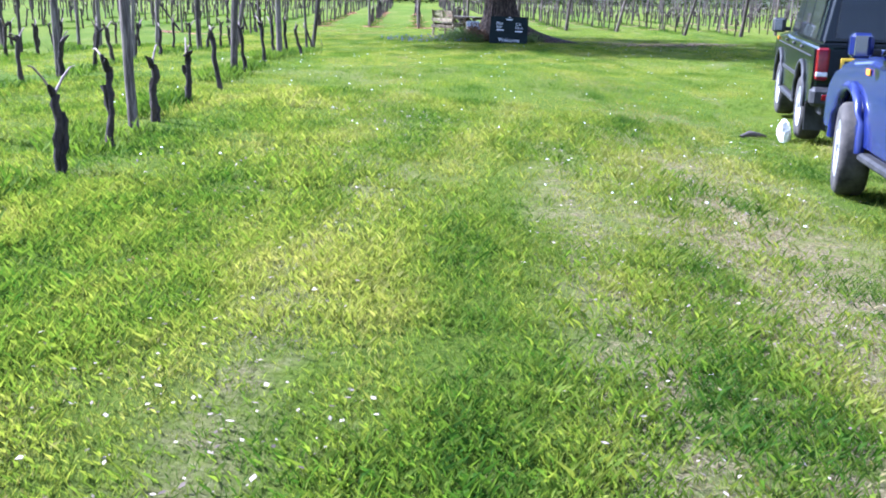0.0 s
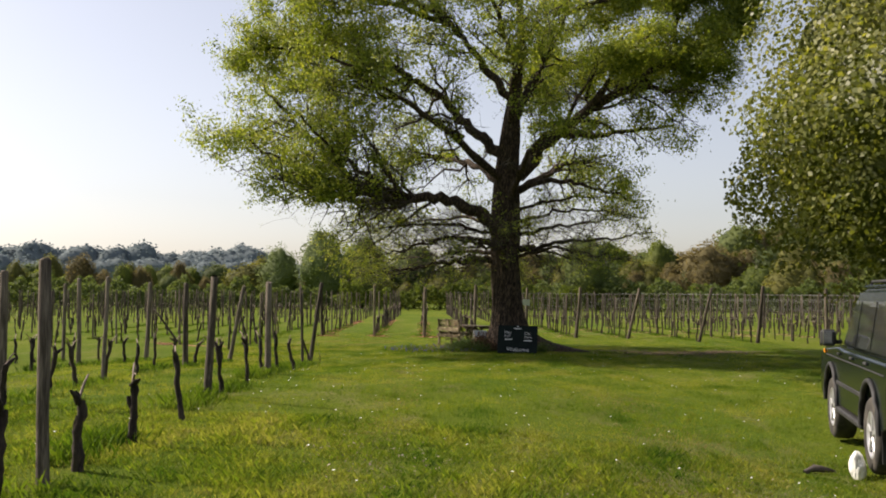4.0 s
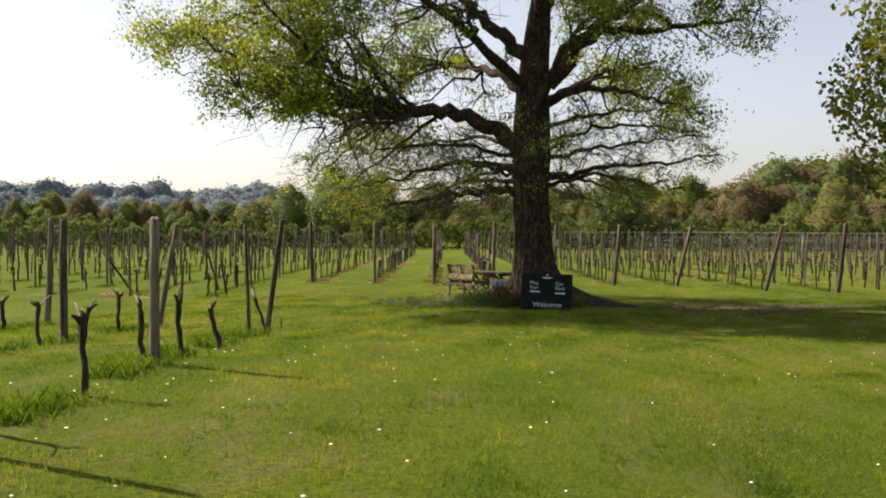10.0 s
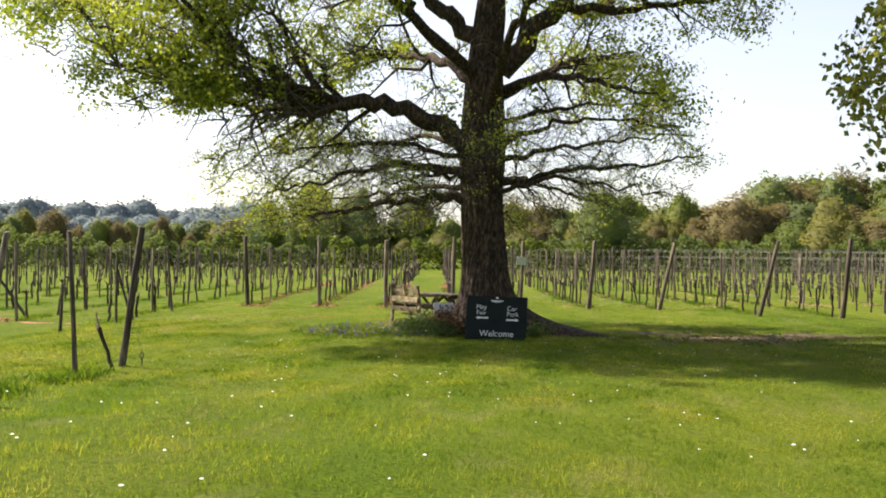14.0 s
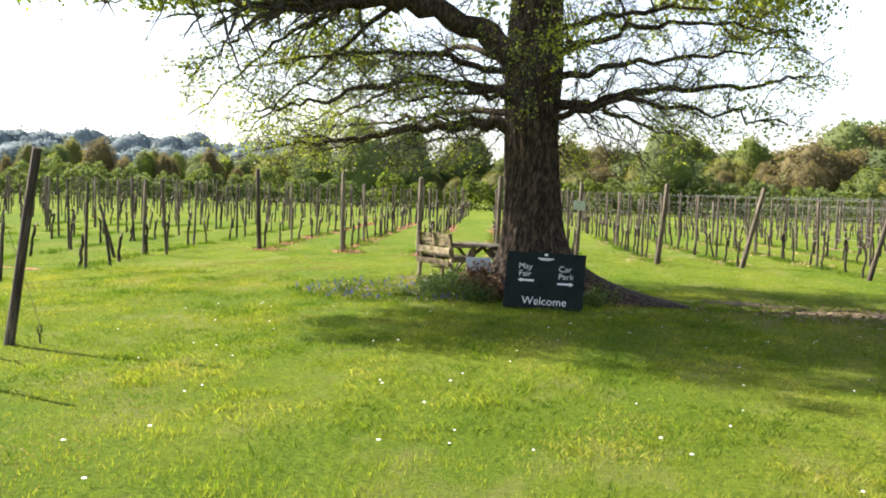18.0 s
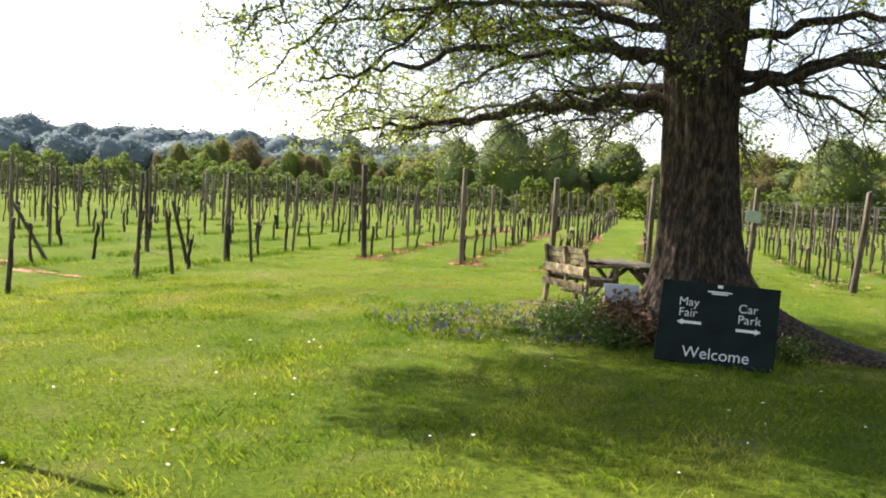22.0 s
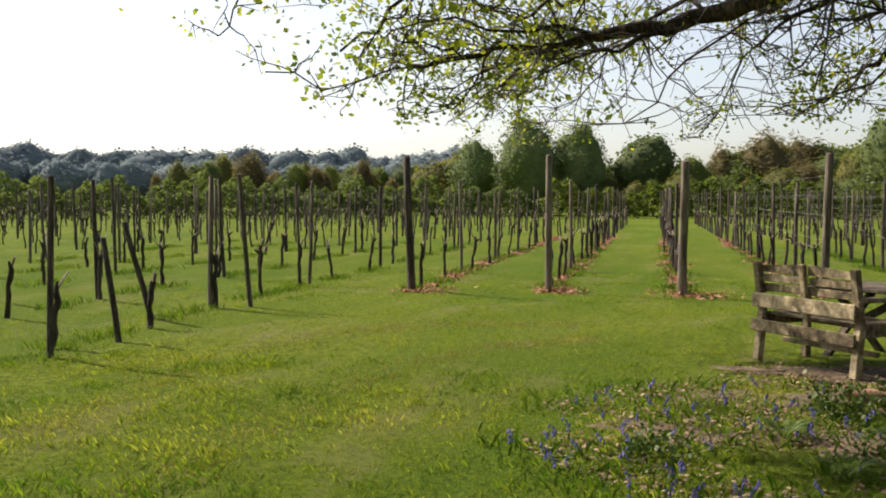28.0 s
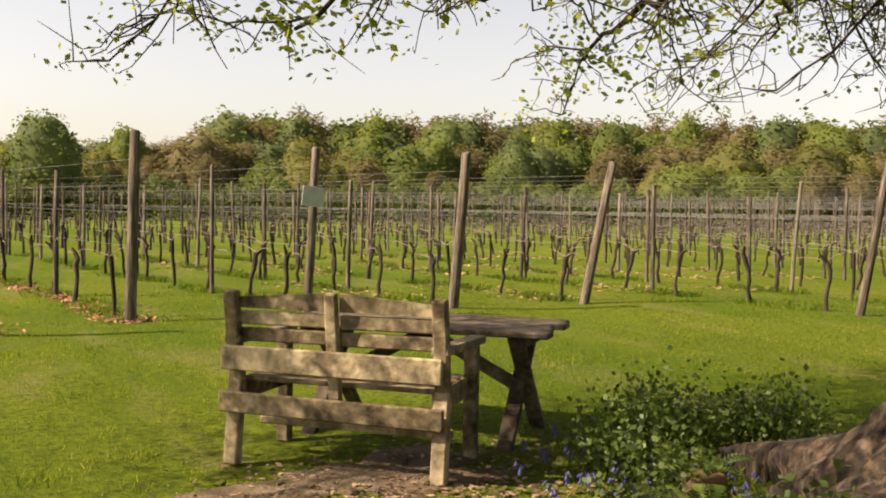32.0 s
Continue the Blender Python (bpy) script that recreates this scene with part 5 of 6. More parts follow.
def bluebell_mesh(seed):
    rng = np.random.default_rng(seed)
    h = rng.uniform(0.2, 0.3)
    p = [(0, 0, -0.02), (0.01, 0, h * 0.5), (0.03, 0.005, h * 0.85), (0.07, 0.01, h)]
    stem = tube(p, [0.003, 0.003, 0.0025, 0.002], 4)
    bells = Pile()
    for i in range(7):
        t = 0.55 + 0.45 * i / 6
        q = np.array([np.interp(t, [0, 0.5, 0.85, 1], [c[a] for c in p]) for a in range(3)])
        a = rng.uniform(0, 2 * np.pi)
        o = q + np.array([math.cos(a) * 0.014, math.sin(a) * 0.014, -0.008])
        bells.add(*tube([q, o, o + [math.cos(a) * 0.008, math.sin(a) * 0.008, -0.02], o + [math.cos(a) * 0.014, math.sin(a) * 0.014, -0.027]], [0.003, 0.008, 0.009, 0.014], 5))
    return stem, bells


def bluebell_thing(seed):
    stem, bells = bluebell_mesh(seed)
    ob = mesh_object("bluebell", stem[0], stem[1], M_TUFT, True)
    bells.object("flower", M_BLUEBELL, True, ob)["label"] = "violet-blue nodding bells"
    return tagged(ob, "violet bluebell in flower in the bed under the oak", "flower", "bluebells")


BELLS = [bluebell_thing(900 + i) for i in range(5)]
spots = off_trunk(bed_points(150, -0.85, 34.1, 1.75, 1.75, frng))
more = off_trunk(np.stack([frng.normal(0.6, 0.45, 60), frng.normal(35.9, 0.35, 60)], 1))
spots = np.concatenate([spots, more])[:290]
for i, (x, y) in enumerate(spots):
    m = pose(x, y, float(rise(x, y)), 0, 0, frng.uniform(0, 360)) @ Matrix.Scale(frng.uniform(0.35, 0.62), 4)
    if i < 5:
        BELLS[i].matrix_world = m
    else:
        c = copy_thing(BELLS[i % 5], m)
        c.matrix_basis = m


def leafy_weed(name, x, y, height, width, seed, stems, label, leaf=0.036, mat=None):
    """A bushy weed: branching stems with small leaves."""
    rng = np.random.default_rng(seed)
    top = empty(name, Matrix.Translation((x, y, float(rise(x, y)))))
    wood, sites = Pile(), []
    for s in range(stems):
        a, reach = rng.uniform(0, 2 * np.pi), rng.uniform(0.2, 1) * width
        b0 = np.array([math.cos(a), math.sin(a), 0]) * reach * 0.35
        e = np.array([math.cos(a) * reach, math.sin(a) * reach, height * rng.uniform(0.5, 1.05) * (1.1 - 0.5 * reach / width)])
        p = wander(b0 + [0, 0, -0.02], e, 7, rng, 0.2)
        wood.add(*tube(p, np.linspace(0.005, 0.0015, 7), 4))
        for j in range(2, 7):
            for _ in range(7):
                sites.append(p[j] + rng.normal(0, 0.055, 3))
    wood.object("stems", M_TUFT, False, top)["kind"] = "stuff"
    s = np.array(sites)
    s[:, 2] = np.maximum(s[:, 2], 0.02)
    v, f = leaf_quads(s, leaf, rng, up=1.0, aspect=0.75)
    mesh_object("leaves", v, f, mat or M_FERN, False, top)["kind"] = "stuff"
    return tagged(top, label, "plant")


for i, (x, y, h, w, n) in enumerate(((0.6, 36.2, 0.4, 0.36, 28), (0.95, 36.45, 0.46, 0.4, 32), (1.3, 36.6, 0.36, 0.4, 26), (0.3, 35.75, 0.28, 0.3, 16), (0.0, 34.7, 0.45, 0.42, 38), (0.3, 34.2, 0.5, 0.38, 36),
                                     (-0.3, 34.0, 0.3, 0.35, 30), (-0.5, 35.2, 0.2, 0.3, 16), (0.1, 33.3, 0.35, 0.4, 40), (0.55, 33.0, 0.3, 0.35, 30), (2.45, 33.1, 0.3, 0.35, 30),
                                     (-1.6, 33.6, 0.16, 0.25, 10), (1.7, 36.3, 0.35, 0.4, 40))):
    leafy_weed("leafy_weed", x, y, h, w, 700 + i, n, "dark green leafy weed growing in the bed under the oak")


def fern(x, y, size, seed, fronds=9):
    """A fern: arching fronds, each with leaflets along both sides."""
    rng = np.random.default_rng(seed)
    top = empty("fern", Matrix.Translation((x, y, float(rise(x, y)))))
    for i in range(fronds):
        a = 2 * math.pi * (i + rng.uniform(-0.3, 0.3)) / fronds
        out, length = np.array([math.cos(a), math.sin(a), 0]), size * rng.uniform(0.7, 1.1)
        t = np.linspace(0, 1, 17)
        rib = out * (t * length * 0.75)[:, None] + np.array([0, 0, 1]) * (length * (0.95 * t - 0.62 * t ** 2.4))[:, None]
        leaf = Pile()
        leaf.add(*tube(rib[::4], np.linspace(0.004, 0.0012, 5), 4))
        side = np.cross(out, [0, 0, 1.0])
        for k in range(2, 17):
            w = length * 0.2 * math.sin(math.pi * min(1, 1.08 - 0.92 * t[k])) * rng.uniform(0.85, 1.1)
            for sgn in (-1, 1):
                tip = rib[k] + side * sgn * w + (rib[k] - rib[k - 1]) * 1.2 - [0, 0, 0.12 * w]
                mid = (rib[k] + tip) / 2
                wide = (rib[k] - rib[k - 1]) * 0.42
                leaf.add(np.stack([rib[k], mid + wide, tip, mid - wide]), np.array([[0, 1, 2, 3]]))
        leaf.object("frond", M_FROND, False, top)
    return tagged(top, "fresh green fern with arching fronds in the bed", "fern", "ferns")


M_FROND = material("fern_frond", [(0.2, (0.05, 0.09, 0.014)), (0.5, (0.1, 0.16, 0.025)), (0.8, (0.18, 0.23, 0.045))], scale=3, rough=0.6, bump=0, island=0.4, translucent=(0.4, (1.2, 1.25, 0.5)))
for i, (x, y, size) in enumerate(((0.3, 35.35, 0.5), (0.05, 35.0, 0.42), (-0.25, 34.3, 0.34), (0.1, 33.95, 0.4), (-0.6, 33.6, 0.28), (-0.15, 33.2, 0.3), (0.35, 34.6, 0.45), (-0.9, 34.4, 0.26), (0.75, 35.9, 0.4))):
    fern(x, y, size, 880 + i)
M_BRACKEN = material("dry_bracken", [(0.2, (0.05, 0.03, 0.018)), (0.5, (0.13, 0.075, 0.042)), (0.8, (0.27, 0.175, 0.11))], scale=3, rough=0.9, bump=0, island=0.5, translucent=(0.2, (1.1, 1.0, 0.8)))
for i, (x, y, h, w, n) in enumerate(((0.62, 33.75, 0.5, 0.3, 44), (0.75, 33.4, 0.36, 0.28, 34), (0.4, 33.55, 0.3, 0.28, 28), (0.5, 34.05, 0.55, 0.26, 36))):
    leafy_weed("dry_bracken", x, y, h, w, 760 + i, n, "brown withered bracken heaped against the oak roots", 0.05, M_BRACKEN)
# dead leaves and bare earth in the bed


M_PALE = material("pale_dead_leaves", [(0.2, (0.07, 0.05, 0.035)), (0.5, (0.18, 0.14, 0.1)), (0.8, (0.4, 0.33, 0.26))], scale=6, rough=0.9, bump=0.2, island=0.7)


def litter(name, pts, size, mat, seed, label, height=0.012):
    rng = np.random.default_rng(seed)
    n = len(pts)
    c = np.concatenate([pts, (rise(pts[:, 0], pts[:, 1]) + rng.uniform(0.004, height, n))[:, None]], 1)
    a = rng.normal(0, 1, (n, 3)) * [1, 1, 0.2]
    a /= np.linalg.norm(a, axis=1, keepdims=True)
    b = np.cross(a, [0, 0, 1.0]) + rng.normal(0, 0.2, (n, 3))
    b /= np.linalg.norm(b, axis=1, keepdims=True)
    s = size * rng.uniform(0.5, 1.4, (n, 1))
    v = np.stack([c - a * s, c + b * s * 0.6, c + a * s, c - b * s * 0.6], 1).reshape(-1, 3)
    return tagged(mesh_object(name, v, np.arange(4 * n).reshape(n, 4), mat), label, "leaf litter", kind="stuff")


bed = off_trunk(bed_points(7500, -0.6, 34.5, 2.0, 1.8, frng), 0.7)
litter("leaf_litter", bed, 0.02, M_LITTER, 41, "brown dead leaves and bare earth in the flower bed", 0.03)
under = np.stack([frng.normal(-0.45, 0.5, 1500), frng.normal(36.55, 0.35, 1500)], 1)
litter("leaf_litter", under, 0.018, M_LITTER, 42, "bare trodden earth under the bench", 0.02)
track = np.stack([frng.uniform(-0.6, 5.6, 4200), frng.uniform(3.2, 13, 4200)], 1)
track = track[np.sin(track[:, 0] * 2.1 + np.sin(track[:, 1])) + np.sin(track[:, 1] * 1.7 + track[:, 0]) + frng.normal(0, 0.5, len(track)) > 0.35]
strewn = [np.stack([rx - 0.2 + frng.normal(0, half * 0.5, n), frng.uniform(3.2, 12, n)], 1) for (rx, half, _), n in zip(RUTS, (140, 260, 600))]
track = np.concatenate([track] + strewn)
litter("leaf_litter", track, 0.013, M_PALE, 43, "scattered dead leaves lying in the track grass", 0.035)
worn = np.stack([frng.normal(6.4, 1.2, 2600), frng.normal(33.7, 0.6, 2600)], 1)
litter("leaf_litter", worn, 0.03, M_LITTER, 44, "brown leaf litter in the oak's shade", 0.02)
M_TAN = material("tan_straw", [(0.2, (0.12, 0.08, 0.03)), (0.5, (0.26, 0.18, 0.08)), (0.8, (0.4, 0.29, 0.15))], scale=6, rough=0.9, bump=0.2, island=0.5)
for k in range(4, 10):
    yy = frng.uniform(44, 58, 1100)
    strip = np.stack([0.42 + 2.05 * k - TILT_ROW * yy + frng.normal(0, 0.28, 1100), yy], 1)[np.sin(yy * 0.9 + k) > -0.2]
    litter("straw_litter", strip, 0.045, M_TAN, 450 + k, "dry straw-coloured litter along a vine row", 0.03)
# daisies and dandelion clocks
dz = np.stack([frng.uniform(-3, 8, 260), frng.uniform(8, 32, 260)], 1)
dz = dz[np.hypot(dz[:, 0] - OAK.x, dz[:, 1] - OAK.y) > 3]
dpile = Pile()
for x, y in dz:
    z = float(rise(x, y)) + frng.uniform(0.04, 0.075)
    r = frng.uniform(0.008, 0.016)
    a = np.linspace(0, 2 * np.pi, 8, endpoint=False)
    rim = np.stack([x + r * np.cos(a), y + r * np.sin(a), np.full(8, z - 0.003)], 1)
    v = np.concatenate([rim, [[x, y, z + 0.004]]])
    dpile.add(v, np.array([[i, (i + 1) % 8, 8] for i in range(8)]))
tagged(dpile.object("daisies", M_DAISY), "small white daisies dotted over the mown grass", "flowers", kind="stuff")
# fallen bark beside the roots
M_BARKCHIP = material("fallen_bark", [(0.2, (0.16, 0.08, 0.045)), (0.5, (0.3, 0.17, 0.1)), (0.8, (0.45, 0.3, 0.2))], scale=7, rough=0.9, bump=0.6)
for i, (x, y, ang, length) in enumerate(((0.62, 35.75, 30, 0.5), (0.35, 35.55, 75, 0.35), (-0.25, 35.55, 10, 0.4))):
    p = [(-length / 2, 0, 0.05), (-length / 6, 0.03, 0.06), (length / 5, 0.01, 0.055), (length / 2, -0.03, 0.04)]
    v, f = tube(p, [0.05, 0.06, 0.055, 0.035], 9, frng, 0.12)
    ob = mesh_object("fallen_log", v, np.array(f), M_BARKCHIP, True)
    ob.matrix_world = pose(x, y, float(rise(x, y)), 0, 0, ang)
    tagged(ob, "short broken reddish brown branch lying by the oak roots", "log")

# ---- worn earth showing through the grass ----
M_EARTH = material("worn_earth", [(0.25, (0.05, 0.033, 0.02)), (0.5, (0.11, 0.078, 0.048)), (0.75, (0.2, 0.15, 0.1))], scale=5, rough=0.95, bump=0.9, bump_scale=60, fine=0.6)


def earth_patch(x, y, rx, ry, seed, mat, label):
    """A ragged low sheet of soil, a little above the turf, that thins out at its rim."""
    rng = np.random.default_rng(seed)
    ph = rng.uniform(0, 6.28, 4)
    k, rings = 40, 6
    a = np.linspace(0, 2 * np.pi, k, endpoint=False)
    edge = 1 + 0.22 * np.sin(3 * a + ph[0]) + 0.16 * np.sin(7 * a + ph[1]) + 0.12 * np.sin(13 * a + ph[2]) + rng.normal(0, 0.07, k)
    v, f = [[x, y, float(rise(x, y)) + 0.016]], []
    for r in range(1, rings + 1):
        t = r / rings
        px, py = x + rx * t * edge * np.cos(a), y + ry * t * edge * np.sin(a)
        pz = rise(px, py) + 0.014 * (1 - t ** 3) + rng.normal(0, 0.003, k) - 0.012 * (r == rings)
        v += np.stack([px, py, pz], 1).tolist()
    for i in range(k):
        f.append([0, 1 + i, 1 + (i + 1) % k])
        for r in range(rings - 1):
            p, q = 1 + r * k + i, 1 + r * k + (i + 1) % k
            f.append([p, p + k, q + k, q])
    ob = mesh_object("earth_patch", v, f, mat, True)
    return tagged(ob, label, "bare earth", "worn patches")


for x, y, rx, ry in ((6.6, 33.8, 1.3, 0.35), (4.9, 34.6, 0.9, 0.3), (8.2, 34.4, 1.1, 0.35)):
    earth_patch(x, y, rx, ry, int(x * 10), M_EARTH, "bare brown earth worn in the oak's shade")
for x, y, rx, ry in ((-0.55, 36.75, 0.75, 0.4), (-1.25, 35.5, 0.5, 0.3), (-0.35, 35.75, 0.6, 0.28), (-1.6, 34.3, 0.5, 0.35), (-0.5, 34.4, 0.6, 0.4), (0.3, 33.7, 0.5, 0.5), (0.2, 35.3, 0.6, 0.35)):
    earth_patch(x, y, rx, ry, int(x * 37 + y * 5) % 9999, M_EARTH, "bare brown earth in the bed under the oak")
for x, y, rx, ry in ((-9.0, 35.2, 0.4, 0.16), (-8.1, 35.0, 0.25, 0.1), (-10.4, 36.0, 0.35, 0.14)):
    earth_patch(x, y, rx, ry, int(x * -31), M_MULCH, "reddish bare soil at the end of a vine row")

# dry wheel tracks that cross the headland
M_DRYBLADE = material("dry_grass", [(0.2, (0.13, 0.13, 0.03)), (0.5, (0.22, 0.19, 0.06)), (0.8, (0.33, 0.27, 0.12))], scale=2, rough=0.6, bump=0, island=0.4, translucent=(0.4, (1.2, 1.15, 0.6)))


def wheel_track(way, seed, count=4200, wide=0.13):
    rng = np.random.default_rng(seed)
    c = np.asarray(way, float)
    t = np.sort(rng.uniform(0, len(c) - 1, count))
    p = np.stack([np.interp(t, np.arange(len(c)), c[:, a]) for a in (0, 1)], 1)
    p += rng.normal(0, wide, p.shape) + rng.choice([-0.08, 0.08], (count, 1))
    keep = np.sin(t * 9 + seed) + rng.normal(0, 0.7, count) > -0.5
    return tagged(blades("dry_track", p[keep], 0.028, 0.005, M_DRYBLADE, 0.8, seed), "dry flattened grass along a wheel track", "grass", kind="stuff")


wheel_track([(-5.1, 32.7), (-5.5, 34.7), (-5.5, 37.4), (-4.4, 38.6), (-3.1, 39.2)], 61)
wheel_track([(-3.9, 32.2), (-4.0, 33.7), (-4.0, 35.8), (-3.4, 37.3), (-2.7, 38.0)], 62)
wheel_track([(3.1, 3.4), (3.4, 6.5), (3.7, 10.0), (3.7, 15.0), (3.2, 20.0)], 63, 15000, 0.4)
wheel_track([(0.6, 3.0), (0.4, 7.0), (0.5, 12.0), (0.2, 18.0), (-0.8, 25.0)], 64, 9000, 0.16)

# ---- parked vehicles ----


def paint(name, colour, rough=0.3, coat=0.1, dirt=0.15):
    c = tuple(colour)
    d = tuple(0.75 * x + 0.25 * y for x, y in zip(c, (0.2, 0.17, 0.12)))
    return material(name, [(0.3, c), (0.6, c), (0.85, tuple((1 - dirt) * a + dirt * b for a, b in zip(c, d)))], scale=1.5, rough=rough, bump=0.0, coat=coat, spec=0.3)


M_GREENCAR = paint("dark_green_paint", (0.004, 0.008, 0.007), 0.25)
M_BLUECAR = paint("blue_paint", (0.010, 0.015, 0.082), 0.2, 0.5)
M_TYRE = material("tyre_rubber", [(0.3, (0.02, 0.019, 0.018)), (0.75, (0.09, 0.08, 0.065))], scale=6, rough=0.9, bump=0.4)
M_RIM = material("alloy_rim", [(0.3, (0.45, 0.45, 0.47)), (0.7, (0.65, 0.65, 0.66))], scale=6, rough=0.35, metal=0.7, bump=0)
M_PLASTIC = material("black_trim", [(0.3, (0.015, 0.015, 0.016)), (0.75, (0.045, 0.044, 0.043))], scale=9, rough=0.6, bump=0.1)
M_CHROME = material("chrome", [(0.3, (0.7, 0.7, 0.7)), (0.7, (0.8, 0.8, 0.8))], rough=0.15, metal=1.0, bump=0)
M_REDLAMP = material("red_lens", [(0.3, (0.11, 0.005, 0.007)), (0.7, (0.2, 0.008, 0.01))], scale=20, rough=0.15, bump=0, spec=0.6)
M_CLEARLAMP = material("clear_lens", [(0.3, (0.55, 0.55, 0.55)), (0.7, (0.7, 0.7, 0.7))], scale=20, rough=0.12, bump=0, spec=0.6)
M_AMBER = material("amber_lens", [(0.3, (0.7, 0.22, 0.02)), (0.7, (0.8, 0.3, 0.03))], scale=20, rough=0.15, bump=0)
M_NUMBER = material("yellow_plate", [(0.3, (0.75, 0.45, 0.02)), (0.7, (0.8, 0.52, 0.04))], rough=0.4, bump=0)
# near-black colour of the sheets that stand in for the unlit cabin
M_CABIN_SHADE = material("cabin_trim", [(0.3, (0.02, 0.02, 0.02)), (0.7, (0.045, 0.043, 0.04))], rough=0.9, bump=0.1)


def glass_material():
    m = bpy.data.materials.new("tinted_glass")
    m.use_nodes = True
    b = m.node_tree.nodes["Principled BSDF"]
    b.inputs["Base Color"].default_value = (0.16, 0.18, 0.17, 1)
    b.inputs["Roughness"].default_value = 0.03
    b.inputs["Transmission Weight"].default_value = 0.85
    b.inputs["IOR"].default_value = 1.35
    return m


M_GLASS = glass_material()


def prism(loop, x0, x1, bevel=0.0, inset_top=None):
    """A side outline of (y, z) points drawn out from x0 to x1."""
    bm = bmesh.new()
    f = bm.faces.new([bm.verts.new((x0, y, z)) for y, z in loop])
    r = bmesh.ops.extrude_face_region(bm, geom=[f])
    bmesh.ops.translate(bm, vec=(x1 - x0, 0, 0), verts=[v for v in r["geom"] if isinstance(v, bmesh.types.BMVert)])
    bmesh.ops.recalc_face_normals(bm, faces=bm.faces)
    if inset_top:
        inset_top(bm)
    if bevel:
        es = [e for e in bm.edges if len(e.link_faces) == 2 and e.calc_face_angle(0) > 0.5]
        bmesh.ops.bevel(bm, geom=es, offset=bevel, segments=3, affect="EDGES", clamp_overlap=True)
    return bm


def arch(yc, r, z0, k=9):
    """Points over a wheel arch, from the rear to the front."""
    return [(yc - r * math.cos(math.pi * i / k), z0 + r * math.sin(math.pi * i / k)) for i in range(k + 1)]


def wheel(parent, x, y, r, w, side, spokes, steer=0.0):
    hub = empty("wheel", None)
    hub.parent = parent
    hub.matrix_parent_inverse = Matrix.Identity(4)
    hub.matrix_basis = pose(x, y, r, 0, 0, steer + (0 if side > 0 else 180))
    sides = 40
    prof = [(r * 0.62, -w / 2 + 0.01), (r * 0.9, -w / 2), (r * 0.985, -w / 2 + 0.025), (r, -w / 4), (r, w / 4), (r * 0.985, w / 2 - 0.025), (r * 0.9, w / 2), (r * 0.62, w / 2 - 0.01)]
    a = np.linspace(0, 2 * np.pi, sides, endpoint=False)
    v = np.concatenate([np.stack([np.full(sides, px), pr * np.cos(a) * (1 + (0.012 * (np.arange(sides) % 2) if abs(px) < w / 3 else 0)), pr * np.sin(a) * (1 + (0.012 * (np.arange(sides) % 2) if abs(px) < w / 3 else 0))], 1) for pr, px in prof])
    i = np.arange((len(prof) - 1) * sides)
    j = (i // sides) * sides + (i % sides + 1) % sides
    mesh_object("tyre", v, np.stack([i, j, j + sides, i + sides], 1), M_TYRE, True, hub)
    prof = [(r * 0.63, w / 2 - 0.012), (r * 0.58, w / 2 - 0.005), (r * 0.55, w / 2 - 0.03), (r * 0.3, w / 2 - 0.055), (0.001, w / 2 - 0.05)]
    v = np.concatenate([np.stack([np.full(sides, px), pr * np.cos(a), pr * np.sin(a)], 1) for pr, px in prof])
    i = np.arange((len(prof) - 1) * sides)
    j = (i // sides) * sides + (i % sides + 1) % sides
    mesh_object("rim", v, np.stack([i, j, j + sides, i + sides], 1), M_RIM, True, hub)
    for s in range(spokes):
        b = 2 * math.pi * s / spokes
        m = pose(w / 2 - 0.02, 0, 0, 0, 0, 0) @ Matrix.Rotation(b, 4, "X")
        part("spoke", box_bm(0.02, r * 0.15, r * 0.56, m, 0.008), M_RIM, hub)
    part("hub_cap", box_bm(0.03, r * 0.22, r * 0.22, pose(w / 2 - 0.02, 0, -r * 0.11), 0.012), M_PLASTIC, hub)
    return hub


def side_window(parent, loop, x_low, x_high, z_low, z_high, mirror, name="side_window"):
    """A pane set 4 mm proud of the leaning cabin side."""
    bm = bmesh.new()

    def at(y, z, off):
        t = (z - z_low) / (z_high - z_low)
        x = x_low + (x_high - x_low) * t
        return ((x + off) * mirror, y, z)
    a = [bm.verts.new(at(y, z, 0.016)) for y, z in loop]
    b = [bm.verts.new(at(y, z, 0.010)) for y, z in loop]
    bm.faces.new(a)
    bm.faces.new(list(reversed(b)))
    for i in range(len(a)):
        k = (i + 1) % len(a)
        bm.faces.new([a[i], b[i], b[k], a[k]])
    bmesh.ops.recalc_face_normals(bm, faces=bm.faces)
    # flat dark sheet over the paintwork, in place of the shaded inside
    shade_sheet = bmesh.new()
    shade_sheet.faces.new([shade_sheet.verts.new(at(y, z, 0.0045)) for y, z in loop])
    pane_ob = part(name, bm, M_GLASS, parent)
    part("dark_cabin", shade_sheet, M_CABIN_SHADE, pane_ob)
    return pane_ob


